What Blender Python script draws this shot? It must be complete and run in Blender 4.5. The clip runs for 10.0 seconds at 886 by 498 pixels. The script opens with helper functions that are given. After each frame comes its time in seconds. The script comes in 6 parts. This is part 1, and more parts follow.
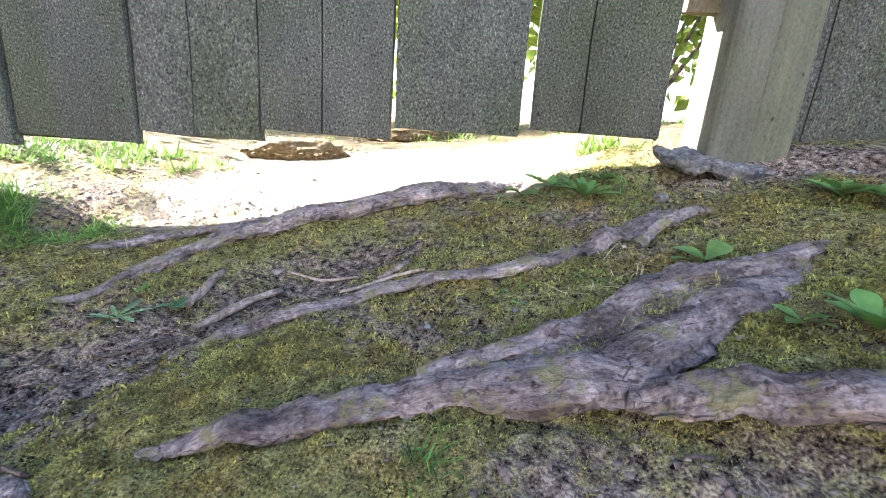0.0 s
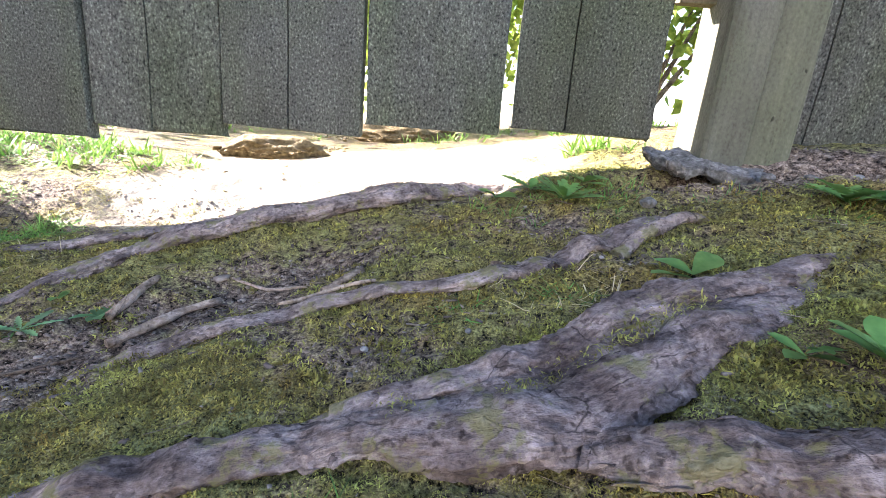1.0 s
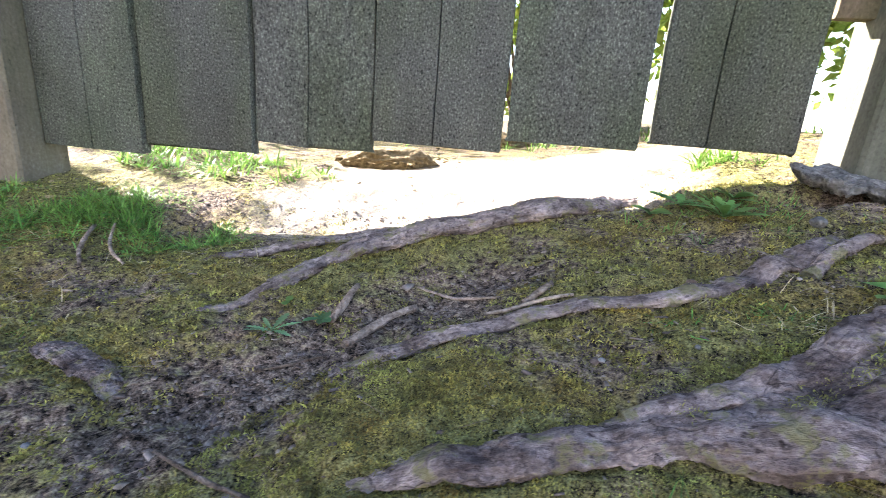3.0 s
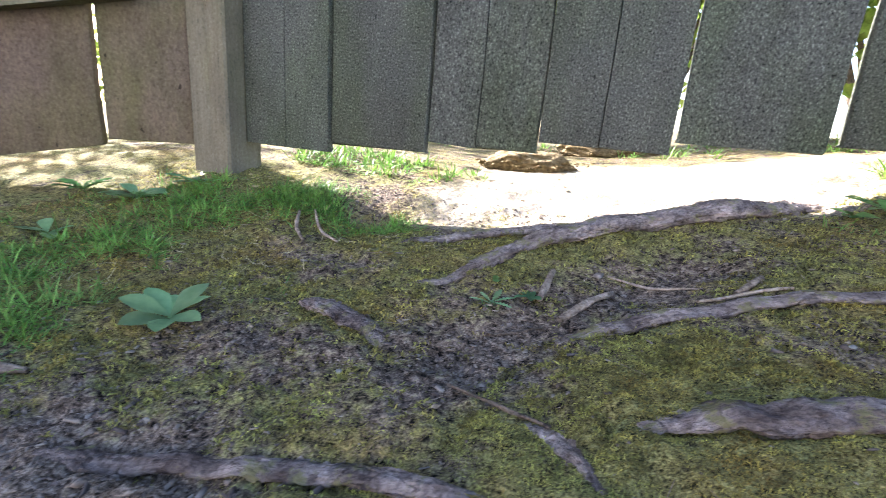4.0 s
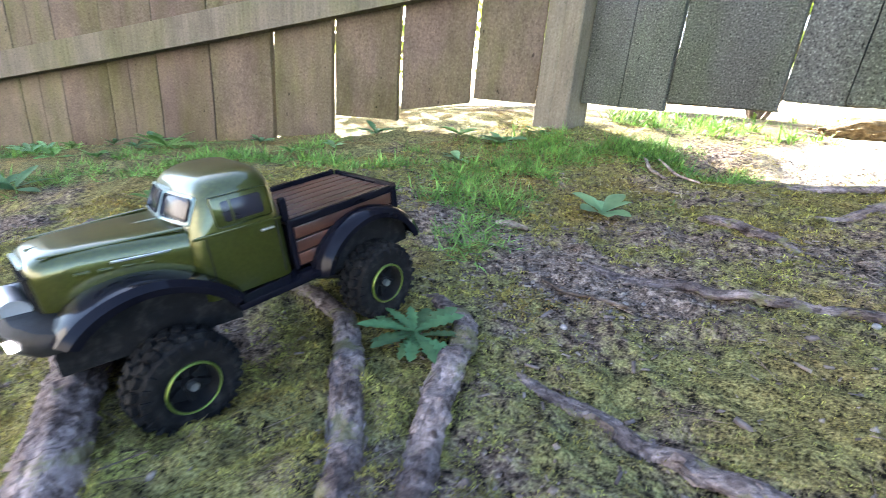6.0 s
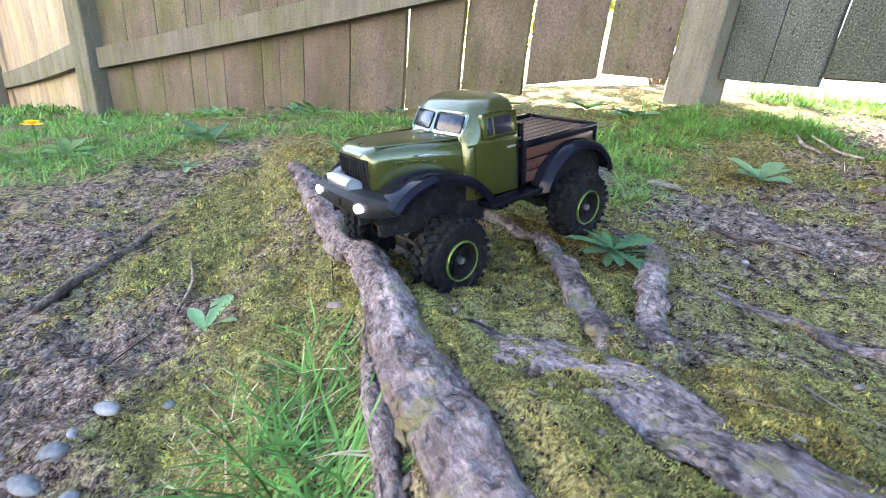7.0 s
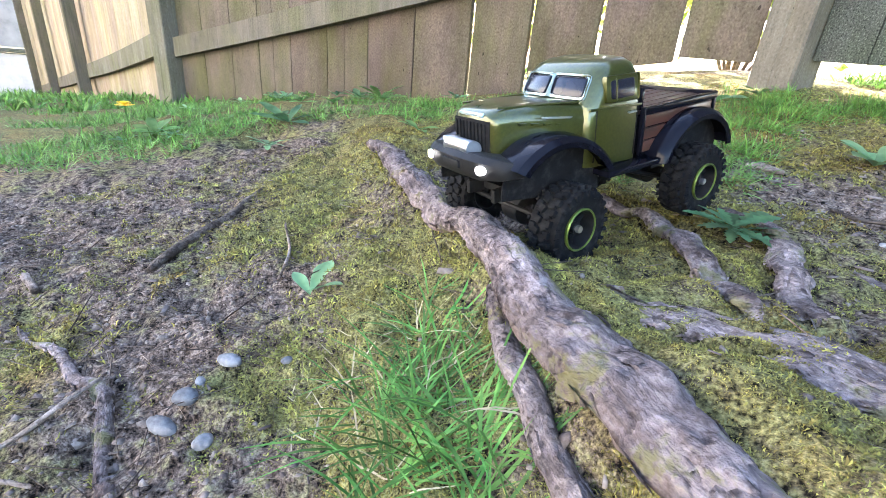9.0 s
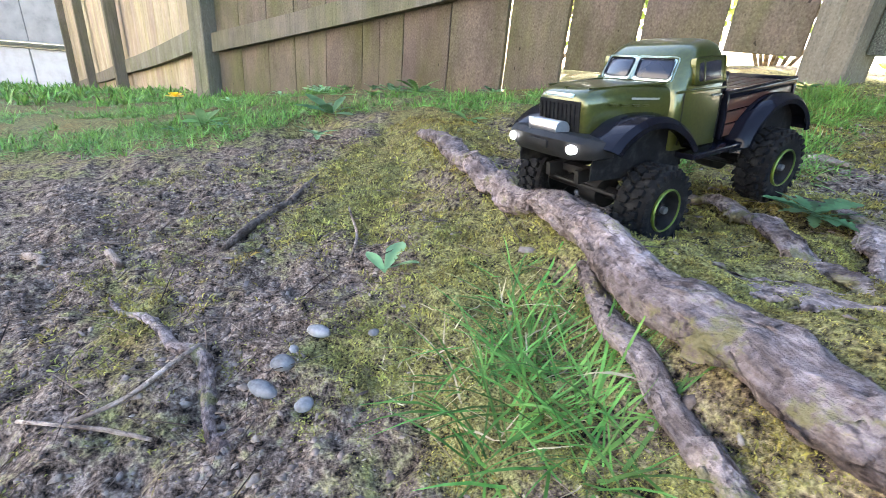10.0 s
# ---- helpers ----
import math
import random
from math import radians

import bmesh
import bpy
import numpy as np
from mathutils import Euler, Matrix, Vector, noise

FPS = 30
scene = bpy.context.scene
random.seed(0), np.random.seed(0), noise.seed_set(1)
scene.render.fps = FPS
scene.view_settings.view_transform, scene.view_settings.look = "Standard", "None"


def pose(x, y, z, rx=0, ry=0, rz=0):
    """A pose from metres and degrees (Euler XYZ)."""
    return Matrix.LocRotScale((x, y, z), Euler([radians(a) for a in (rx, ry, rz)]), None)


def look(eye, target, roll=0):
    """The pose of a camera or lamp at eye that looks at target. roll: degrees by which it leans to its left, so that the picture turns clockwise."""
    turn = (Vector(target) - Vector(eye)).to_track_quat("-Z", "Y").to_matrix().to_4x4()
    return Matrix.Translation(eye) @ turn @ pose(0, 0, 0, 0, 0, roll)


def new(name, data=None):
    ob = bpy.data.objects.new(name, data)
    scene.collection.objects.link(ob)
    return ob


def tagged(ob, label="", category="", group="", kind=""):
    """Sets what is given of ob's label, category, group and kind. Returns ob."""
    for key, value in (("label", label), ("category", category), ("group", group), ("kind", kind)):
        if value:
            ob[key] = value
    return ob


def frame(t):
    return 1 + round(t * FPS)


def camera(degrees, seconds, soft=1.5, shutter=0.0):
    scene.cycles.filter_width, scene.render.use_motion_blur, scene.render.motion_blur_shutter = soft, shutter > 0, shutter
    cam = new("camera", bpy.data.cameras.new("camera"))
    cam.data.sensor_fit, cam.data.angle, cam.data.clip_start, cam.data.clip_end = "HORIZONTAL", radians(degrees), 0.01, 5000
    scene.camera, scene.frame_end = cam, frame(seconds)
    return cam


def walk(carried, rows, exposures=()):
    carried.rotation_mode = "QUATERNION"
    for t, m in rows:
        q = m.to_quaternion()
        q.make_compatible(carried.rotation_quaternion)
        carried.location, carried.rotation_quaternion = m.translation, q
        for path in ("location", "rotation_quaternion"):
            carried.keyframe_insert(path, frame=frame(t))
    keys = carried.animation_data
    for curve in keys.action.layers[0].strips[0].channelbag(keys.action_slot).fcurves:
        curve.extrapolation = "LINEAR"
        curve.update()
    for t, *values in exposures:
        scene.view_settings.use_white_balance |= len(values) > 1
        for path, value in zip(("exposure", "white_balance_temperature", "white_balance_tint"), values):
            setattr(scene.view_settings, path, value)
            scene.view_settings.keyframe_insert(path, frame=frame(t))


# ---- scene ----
cam = camera(87.9, 10.0, soft=0.75, shutter=0.2)
PATH = [
    (0, (0.0000, 0.0000, 0.3345), (-0.0899, 1.9182, -0.2245), 4.35),
    (0.5, (0.0152, 0.0319, 0.3373), (-0.0976, 1.9533, -0.2060), 4.99),
    (1, (0.0329, 0.0480, 0.3278), (-0.0609, 1.9702, -0.2167), 5.11),
    (1.5, (0.0272, 0.0499, 0.3354), (-0.0449, 1.9719, -0.2132), 5.26),
    (2, (0.0022, 0.0497, 0.3342), (-0.0490, 1.9734, -0.2105), 5.52),
    (2.5, (-0.0335, 0.0329, 0.3412), (-0.1753, 1.9486, -0.2157), 4.78),
    (2.7, (-0.0566, 0.0207, 0.3436), (-0.2584, 1.9288, -0.2206), 4.57),
    (3.8, (-0.1681, -0.0506, 0.3212), (-0.7107, 1.7989, -0.2127), 4.70),
    (4, (-0.1927, -0.0706, 0.3180), (-0.8149, 1.7517, -0.2223), 4.72),
    (4.5, (-0.2342, -0.1111, 0.3047), (-1.0071, 1.6481, -0.2500), 4.67),
    (5, (-0.2696, -0.1592, 0.2920), (-1.2366, 1.4914, -0.2914), 4.73),
    (5.5, (-0.2868, -0.2269, 0.2700), (-1.4484, 1.2773, -0.3529), 4.78),
    (6, (-0.2879, -0.2942, 0.2584), (-1.6218, 1.0380, -0.4096), 4.95),
    (6.2, (-0.2903, -0.3230, 0.2554), (-1.6839, 0.9357, -0.4327), 5.12),
    (7.3, (-0.2885, -0.4096, 0.2168), (-1.8373, 0.6005, -0.5452), 5.48),
    (7.5, (-0.2924, -0.4168, 0.2124), (-1.8499, 0.5744, -0.5569), 5.38),
    (8, (-0.2989, -0.4224, 0.2098), (-1.8707, 0.5365, -0.5713), 5.00),
    (8.5, (-0.3039, -0.4231, 0.2097), (-1.8965, 0.4959, -0.5771), 5.02),
    (9, (-0.3081, -0.4287, 0.2075), (-1.9168, 0.4565, -0.5853), 5.20),
    (9.5, (-0.3089, -0.4416, 0.2049), (-1.9325, 0.4117, -0.5925), 5.25),
    (10, (-0.3146, -0.4657, 0.1962), (-1.9553, 0.3453, -0.6103), 5.30),
]
EXPOSURES = [(0.0, 4.26, 6200, 18.5), (1.0, 4.1, 6250, 18), (2.5, 4.03, 6250, 17), (4.5, 3.84, 6000, 17), (5.0, 3.94, 6050, 16.5), (5.5, 4.2, 6100, 16), (6.0, 4.56, 6200, 15.5), (8.0, 4.8, 6150, 17), (9.0, 4.8, 6200, 16.5), (10.0, 4.58, 6250, 15.5)]
walk(cam, [(t, look(eye, target, roll)) for t, eye, target, roll in PATH], EXPOSURES)

# ---- light ----
SUN_AZIMUTH, SUN_HEIGHT = radians(156), radians(26)  # towards the sun, from +x; behind the fence
world = bpy.data.worlds.new("world")
scene.world = world
world.use_nodes = True
sky = world.node_tree.nodes.new("ShaderNodeTexSky")
sky.sky_type, sky.sun_disc = "NISHITA", False
sky.sun_elevation, sky.sun_rotation = SUN_HEIGHT, radians(90) - SUN_AZIMUTH
world.node_tree.links.new(sky.outputs[0], world.node_tree.nodes["Background"].inputs[0])
world.node_tree.nodes["Background"].inputs[1].default_value = 0.07
sun = new("sun", bpy.data.lights.new("sun", "SUN"))
sun.data.energy, sun.data.angle, sun.data.color = 5.0, radians(0.6), (1, 0.93, 0.8)
sun_way = Vector((math.cos(SUN_AZIMUTH) * math.cos(SUN_HEIGHT), math.sin(SUN_AZIMUTH) * math.cos(SUN_HEIGHT), math.sin(SUN_HEIGHT)))
sun.matrix_world = look(sun_way * 20, (0, 0, 0))


# ---- materials ----
def nodes_of(name):
    m = bpy.data.materials.new(name)
    m.use_nodes = True
    t = m.node_tree
    return m, t, t.nodes["Principled BSDF"]


def ramp_node(t, value, stops):
    r = t.nodes.new("ShaderNodeValToRGB")
    while len(r.color_ramp.elements) < len(stops):
        r.color_ramp.elements.new(0.5)
    for e, (p, c) in zip(r.color_ramp.elements, stops):
        e.position, e.color = p, (*c, 1)
    t.links.new(value, r.inputs[0])
    return r.outputs[0]


def noise_node(t, scale, vector=None, detail=6, rough=0.6, stretch=None):
    if stretch:
        mp = t.nodes.new("ShaderNodeMapping")
        mp.inputs["Scale"].default_value = stretch
        t.links.new(vector, mp.inputs[0])
        vector = mp.outputs[0]
    n = t.nodes.new("ShaderNodeTexNoise")
    n.inputs["Scale"].default_value, n.inputs["Detail"].default_value, n.inputs["Roughness"].default_value = scale, detail, rough
    if vector:
        t.links.new(vector, n.inputs["Vector"])
    return n.outputs[0]


def math_node(t, op, a, b):
    n = t.nodes.new("ShaderNodeMath")
    n.operation = op
    for k, v in enumerate((a, b)):
        if isinstance(v, (int, float)):
            n.inputs[k].default_value = v
        else:
            t.links.new(v, n.inputs[k])
    return n.outputs[0]


def mix_node(t, factor, a, b, how="MIX"):
    n = t.nodes.new("ShaderNodeMix")
    n.data_type, n.blend_type = "RGBA", how
    for s, v in (("Factor_Float", factor), ("A_Color", a), ("B_Color", b)):
        slot = next(i for i in n.inputs if i.identifier == s)
        if isinstance(v, (int, float)):
            slot.default_value = v
        elif isinstance(v, tuple):
            slot.default_value = (*v, 1)
        else:
            t.links.new(v, slot)
    return next(o for o in n.outputs if o.identifier == "Result_Color")


def coords(t, kind="Object"):
    return t.nodes.new("ShaderNodeTexCoord").outputs[kind]


def bump_node(t, b, height, strength, distance):
    n = t.nodes.new("ShaderNodeBump")
    n.inputs["Strength"].default_value, n.inputs["Distance"].default_value = strength, distance
    t.links.new(height, n.inputs["Height"])
    t.links.new(n.outputs[0], b.inputs["Normal"])


def vary(t, colour, amount, seed_kind="object"):
    """A colour made lighter or darker from piece to piece."""
    if seed_kind == "object":
        v = t.nodes.new("ShaderNodeObjectInfo").outputs["Random"]
    else:
        v = t.nodes.new("ShaderNodeNewGeometry").outputs["Random Per Island"]
    h = t.nodes.new("ShaderNodeHueSaturation")
    t.links.new(math_node(t, "ADD", math_node(t, "MULTIPLY", v, 2 * amount), 1 - amount), h.inputs["Value"])
    t.links.new(math_node(t, "ADD", math_node(t, "MULTIPLY", v, 0.03), 0.485), h.inputs["Hue"])
    t.links.new(colour, h.inputs["Color"])
    return h.outputs[0]


def surface(name, stops, scale=20, rough=0.8, bump=0.3, bump_size=0.002, metal=0.0, stretch=None, coat=0.0, shade=0.0, seed_kind="object", big=0.25):
    """A plain procedural surface: two scales of noise in colour, one in relief."""
    m, t, b = nodes_of(name)
    c = coords(t)
    fine = noise_node(t, scale, c, 7, 0.62, stretch or (1, 1, 1))
    wide = noise_node(t, scale * 0.13, c, 3, 0.5)
    both = math_node(t, "ADD", math_node(t, "MULTIPLY", fine, 1 - big), math_node(t, "MULTIPLY", wide, big))
    col = ramp_node(t, both, stops)
    if shade:
        col = vary(t, col, shade, seed_kind)
    t.links.new(col, b.inputs["Base Color"])
    b.inputs["Roughness"].default_value, b.inputs["Metallic"].default_value, b.inputs["Coat Weight"].default_value = rough, metal, coat
    b.inputs["Coat Roughness"].default_value = 0.08
    b.inputs["Specular IOR Level"].default_value = 0.1 if rough > 0.5 else 0.4
    if bump:
        bump_node(t, b, fine, bump, bump_size)
    return m


def ground_material():
    m, t, b = nodes_of("soil_and_moss")
    c = coords(t)
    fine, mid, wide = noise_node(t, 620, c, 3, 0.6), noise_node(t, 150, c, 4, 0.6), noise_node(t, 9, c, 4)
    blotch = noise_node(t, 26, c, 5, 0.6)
    # near-black low stops paint the shade in hollows between soil grains
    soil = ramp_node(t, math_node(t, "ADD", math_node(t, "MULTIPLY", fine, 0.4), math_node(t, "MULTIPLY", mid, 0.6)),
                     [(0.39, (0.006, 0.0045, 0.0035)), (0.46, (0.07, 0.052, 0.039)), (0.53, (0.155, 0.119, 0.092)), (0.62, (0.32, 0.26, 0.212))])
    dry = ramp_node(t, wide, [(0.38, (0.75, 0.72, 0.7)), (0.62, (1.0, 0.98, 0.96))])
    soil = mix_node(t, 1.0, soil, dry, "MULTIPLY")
    # the moss ramp's darkest stops likewise colour in shade between the shoots
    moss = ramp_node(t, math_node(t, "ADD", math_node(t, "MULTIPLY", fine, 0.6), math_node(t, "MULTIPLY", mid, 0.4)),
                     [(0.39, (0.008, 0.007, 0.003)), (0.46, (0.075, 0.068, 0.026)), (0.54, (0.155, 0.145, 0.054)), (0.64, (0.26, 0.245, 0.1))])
    tan = ramp_node(t, wide, [(0.45, (1, 1, 1)), (0.68, (1.12, 0.86, 0.85))])
    moss = mix_node(t, 1.0, moss, tan, "MULTIPLY")
    a = t.nodes.new("ShaderNodeAttribute")
    a.attribute_name = "moss"
    k = math_node(t, "ADD", a.outputs["Fac"], math_node(t, "ADD", math_node(t, "MULTIPLY", math_node(t, "SUBTRACT", mid, 0.5), 1.5), math_node(t, "MULTIPLY", math_node(t, "SUBTRACT", blotch, 0.5), 1.8)))
    k = ramp_node(t, k, [(0.28, (0, 0, 0)), (0.72, (1, 1, 1))])
    # pale soil tones mixed in where sunlight should bleach out the hollow
    d = t.nodes.new("ShaderNodeAttribute")
    d.attribute_name = "sun_pale"
    sun_pale = ramp_node(t, math_node(t, "ADD", math_node(t, "MULTIPLY", fine, 0.6), math_node(t, "MULTIPLY", blotch, 0.4)), [(0.36, (0.13, 0.1, 0.072)), (0.44, (0.3, 0.25, 0.195)), (0.6, (0.4, 0.345, 0.28))])
    col = mix_node(t, d.outputs["Fac"], mix_node(t, k, soil, moss), sun_pale)
    t.links.new(col, b.inputs["Base Color"])
    b.inputs["Roughness"].default_value = 0.95
    b.inputs["Specular IOR Level"].default_value = 0.05
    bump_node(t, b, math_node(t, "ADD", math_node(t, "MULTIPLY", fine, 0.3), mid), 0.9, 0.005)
    return m


def board_material(name, stops, tint, pit_share=0.86, pit_scale=330):
    """Weathered boards: upright grain, dark pits, algae in broad streaks."""
    m, t, b = nodes_of(name)
    c = coords(t)
    info = t.nodes.new("ShaderNodeObjectInfo").outputs["Random"]
    shift = t.nodes.new("ShaderNodeVectorMath")
    t.links.new(c, shift.inputs[0])
    off = t.nodes.new("ShaderNodeCombineXYZ")
    for k in range(3):
        t.links.new(math_node(t, "MULTIPLY", info, 7.0 + 3 * k), off.inputs[k])
    t.links.new(off.outputs[0], shift.inputs[1])
    v = shift.outputs[0]
    pits = noise_node(t, pit_scale, v, 2, 0.55, (1, 1, 0.75))
    grain = noise_node(t, 120, v, 5, 0.6, (1, 1, 0.04))
    wide = noise_node(t, 11, v, 6, 0.6, (1, 1, 0.3))
    base = ramp_node(t, math_node(t, "ADD", math_node(t, "MULTIPLY", pits, pit_share), math_node(t, "MULTIPLY", grain, 1 - pit_share)), stops)
    algae = ramp_node(t, wide, [(0.4, (1, 1, 1)), (0.66, tint)])
    stain = ramp_node(t, noise_node(t, 14, v, 6, 0.62, (1, 1, 0.45)), [(0.34, (0.8, 0.79, 0.78)), (0.5, (0.98, 0.98, 0.98)), (0.66, (1.16, 1.16, 1.14))])
    base = mix_node(t, 1.0, base, stain, "MULTIPLY")
    holes = ramp_node(t, noise_node(t, 120, v, 1, 0.4, (1, 1, 0.6)), [(0.2, (0.35, 0.35, 0.35)), (0.25, (1, 1, 1))])
    base = mix_node(t, 1.0, base, holes, "MULTIPLY")
    col = vary(t, mix_node(t, 1.0, base, algae, "MULTIPLY"), 0.1)
    t.links.new(col, b.inputs["Base Color"])
    b.inputs["Roughness"].default_value = 0.9
    b.inputs["Specular IOR Level"].default_value = 0.08
    bump_node(t, b, math_node(t, "ADD", pits, math_node(t, "MULTIPLY", grain, 0.4)), 0.5, 0.002)
    return m


def leaf_material(name, dark, light, through_light=0.25, seed_kind="island", spread_of=0.28):
    m, t, b = nodes_of(name)
    n = noise_node(t, 45, coords(t), 4)
    col = vary(t, ramp_node(t, n, [(0.35, dark), (0.65, light)]), spread_of, seed_kind)
    t.links.new(col, b.inputs["Base Color"])
    b.inputs["Roughness"].default_value = 0.55
    b.inputs["Specular IOR Level"].default_value = 0.2
    tr = t.nodes.new("ShaderNodeBsdfTranslucent")
    t.links.new(col, tr.inputs[0])
    mx = t.nodes.new("ShaderNodeMixShader")
    mx.inputs[0].default_value = through_light
    t.links.new(b.outputs[0], mx.inputs[1])
    t.links.new(tr.outputs[0], mx.inputs[2])
    t.links.new(mx.outputs[0], t.nodes["Material Output"].inputs[0])
    return m


def crack_node(t, vector, scale, stretch):
    """Distance from the nearest crack between bark plates."""
    mp = t.nodes.new("ShaderNodeMapping")
    mp.inputs["Scale"].default_value = stretch
    t.links.new(vector, mp.inputs[0])
    bend = t.nodes.new("ShaderNodeTexNoise")
    bend.inputs["Scale"].default_value, bend.inputs["Detail"].default_value = scale * 1.7, 4
    t.links.new(mp.outputs[0], bend.inputs["Vector"])
    add = t.nodes.new("ShaderNodeMix")
    add.data_type, add.blend_type = "RGBA", "LINEAR_LIGHT"
    next(i for i in add.inputs if i.identifier == "Factor_Float").default_value = 0.35
    t.links.new(mp.outputs[0], next(i for i in add.inputs if i.identifier == "A_Color"))
    t.links.new(bend.outputs["Color"], next(i for i in add.inputs if i.identifier == "B_Color"))
    v = t.nodes.new("ShaderNodeTexVoronoi")
    v.feature = "DISTANCE_TO_EDGE"
    v.inputs["Scale"].default_value = scale
    t.links.new(next(o for o in add.outputs if o.identifier == "Result_Color"), v.inputs["Vector"])
    return v.outputs["Distance"]


def plate_node(t, vector, scale, stretch):
    """A random tone for each flake of bark, with ragged outlines."""
    mp = t.nodes.new("ShaderNodeMapping")
    mp.inputs["Scale"].default_value = stretch
    t.links.new(vector, mp.inputs[0])
    bend = t.nodes.new("ShaderNodeTexNoise")
    bend.inputs["Scale"].default_value, bend.inputs["Detail"].default_value = scale * 1.3, 5
    t.links.new(mp.outputs[0], bend.inputs["Vector"])
    add = t.nodes.new("ShaderNodeVectorMath")
    add.operation = "MULTIPLY_ADD"
    t.links.new(bend.outputs["Color"], add.inputs[0])
    add.inputs[1].default_value = (1.1 / scale,) * 3
    t.links.new(mp.outputs[0], add.inputs[2])
    v = t.nodes.new("ShaderNodeTexVoronoi")
    v.inputs["Scale"].default_value = scale
    t.links.new(add.outputs[0], v.inputs["Vector"])
    return math_node(t, "MULTIPLY", v.outputs["Color"], 1.0)


def bark_material(name, stops, moss_amount, crack_depth=0.3):
    """Old root bark: long plates with dark cracks, flaky grain, pale worn patches."""
    m, t, b = nodes_of(name)
    c = coords(t)
    uv = t.nodes.new("ShaderNodeAttribute")
    uv.attribute_name = "lengthwise"
    w = uv.outputs["Vector"]
    fibre = noise_node(t, 9, w, 6, 0.68, (0.16, 1.0, 1))
    fine, wide = noise_node(t, 330, c, 5, 0.65), noise_node(t, 48, c, 5)
    flakes = noise_node(t, 5.0, w, 6, 0.66, (0.75, 1.1, 1))
    worn = noise_node(t, 30, c, 4, 0.55)
    scales = math_node(t, "ADD", math_node(t, "MULTIPLY", plate_node(t, w, 1.7, (0.5, 1, 1)), 0.5), math_node(t, "MULTIPLY", plate_node(t, w, 4.6, (0.6, 1, 1)), 0.5))
    # thin dark cracks: a few across the root, more along it
    where = ramp_node(t, noise_node(t, 1.1, w, 3, 0.5), [(0.46, (0, 0, 0)), (0.56, (1, 1, 1))])
    cracks = ramp_node(t, crack_node(t, w, 0.5, (1.0, 1.1, 1)), [(0.0, (0.1, 0.1, 0.1)), (0.006, (0.4, 0.4, 0.4)), (0.016, (1, 1, 1))])
    small = ramp_node(t, crack_node(t, w, 1.7, (0.3, 1.6, 1)), [(0.0, (0.1, 0.1, 0.1)), (0.05, (0.85, 0.85, 0.85)), (0.1, (1, 1, 1))])
    both = math_node(t, "ADD", math_node(t, "MULTIPLY", fibre, 0.08), math_node(t, "ADD", math_node(t, "MULTIPLY", fine, 0.36), math_node(t, "ADD", math_node(t, "MULTIPLY", flakes, 0.26), math_node(t, "MULTIPLY", wide, 0.3))))
    col = ramp_node(t, both, stops)
    col = mix_node(t, 1.0, col, ramp_node(t, worn, [(0.34, (0.52, 0.49, 0.48)), (0.5, (0.95, 0.95, 0.95)), (0.66, (1.5, 1.49, 1.47))]), "MULTIPLY")
    col = mix_node(t, math_node(t, "MULTIPLY", where, min(1.0, 1.7 * crack_depth)), col, cracks, "MULTIPLY")
    col = mix_node(t, 0.2 * crack_depth, col, small, "MULTIPLY")
    col = mix_node(t, 1.0, col, ramp_node(t, scales, [(0.2, (0.62, 0.6, 0.59)), (0.5, (1, 1, 1)), (0.8, (1.32, 1.32, 1.32))]), "MULTIPLY")
    pits = ramp_node(t, noise_node(t, 150, c, 3, 0.6), [(0.33, (0.3, 0.27, 0.25)), (0.43, (1, 1, 1))])
    col = mix_node(t, 0.8, col, pits, "MULTIPLY")
    if moss_amount:
        k = ramp_node(t, math_node(t, "ADD", wide, math_node(t, "MULTIPLY", fine, 0.35)), [(0.8 - moss_amount, (0, 0, 0)), (0.88 - moss_amount, (1, 1, 1))])
        col = mix_node(t, math_node(t, "MULTIPLY", k, 0.75), col, (0.13, 0.12, 0.045))
    t.links.new(col, b.inputs["Base Color"])
    b.inputs["Roughness"].default_value = 0.9
    b.inputs["Specular IOR Level"].default_value = 0.06
    relief = math_node(t, "ADD", math_node(t, "ADD", math_node(t, "MULTIPLY", fibre, 0.2), math_node(t, "ADD", math_node(t, "ADD", math_node(t, "MULTIPLY", flakes, 0.7), math_node(t, "MULTIPLY", scales, 0.8)), math_node(t, "MULTIPLY", fine, 0.28))), math_node(t, "ADD", math_node(t, "MULTIPLY", math_node(t, "MULTIPLY", cracks, where), 0.2 * crack_depth), math_node(t, "MULTIPLY", small, 0.12 * crack_depth)))
    bump_node(t, b, relief, 0.8, 0.005)
    return m


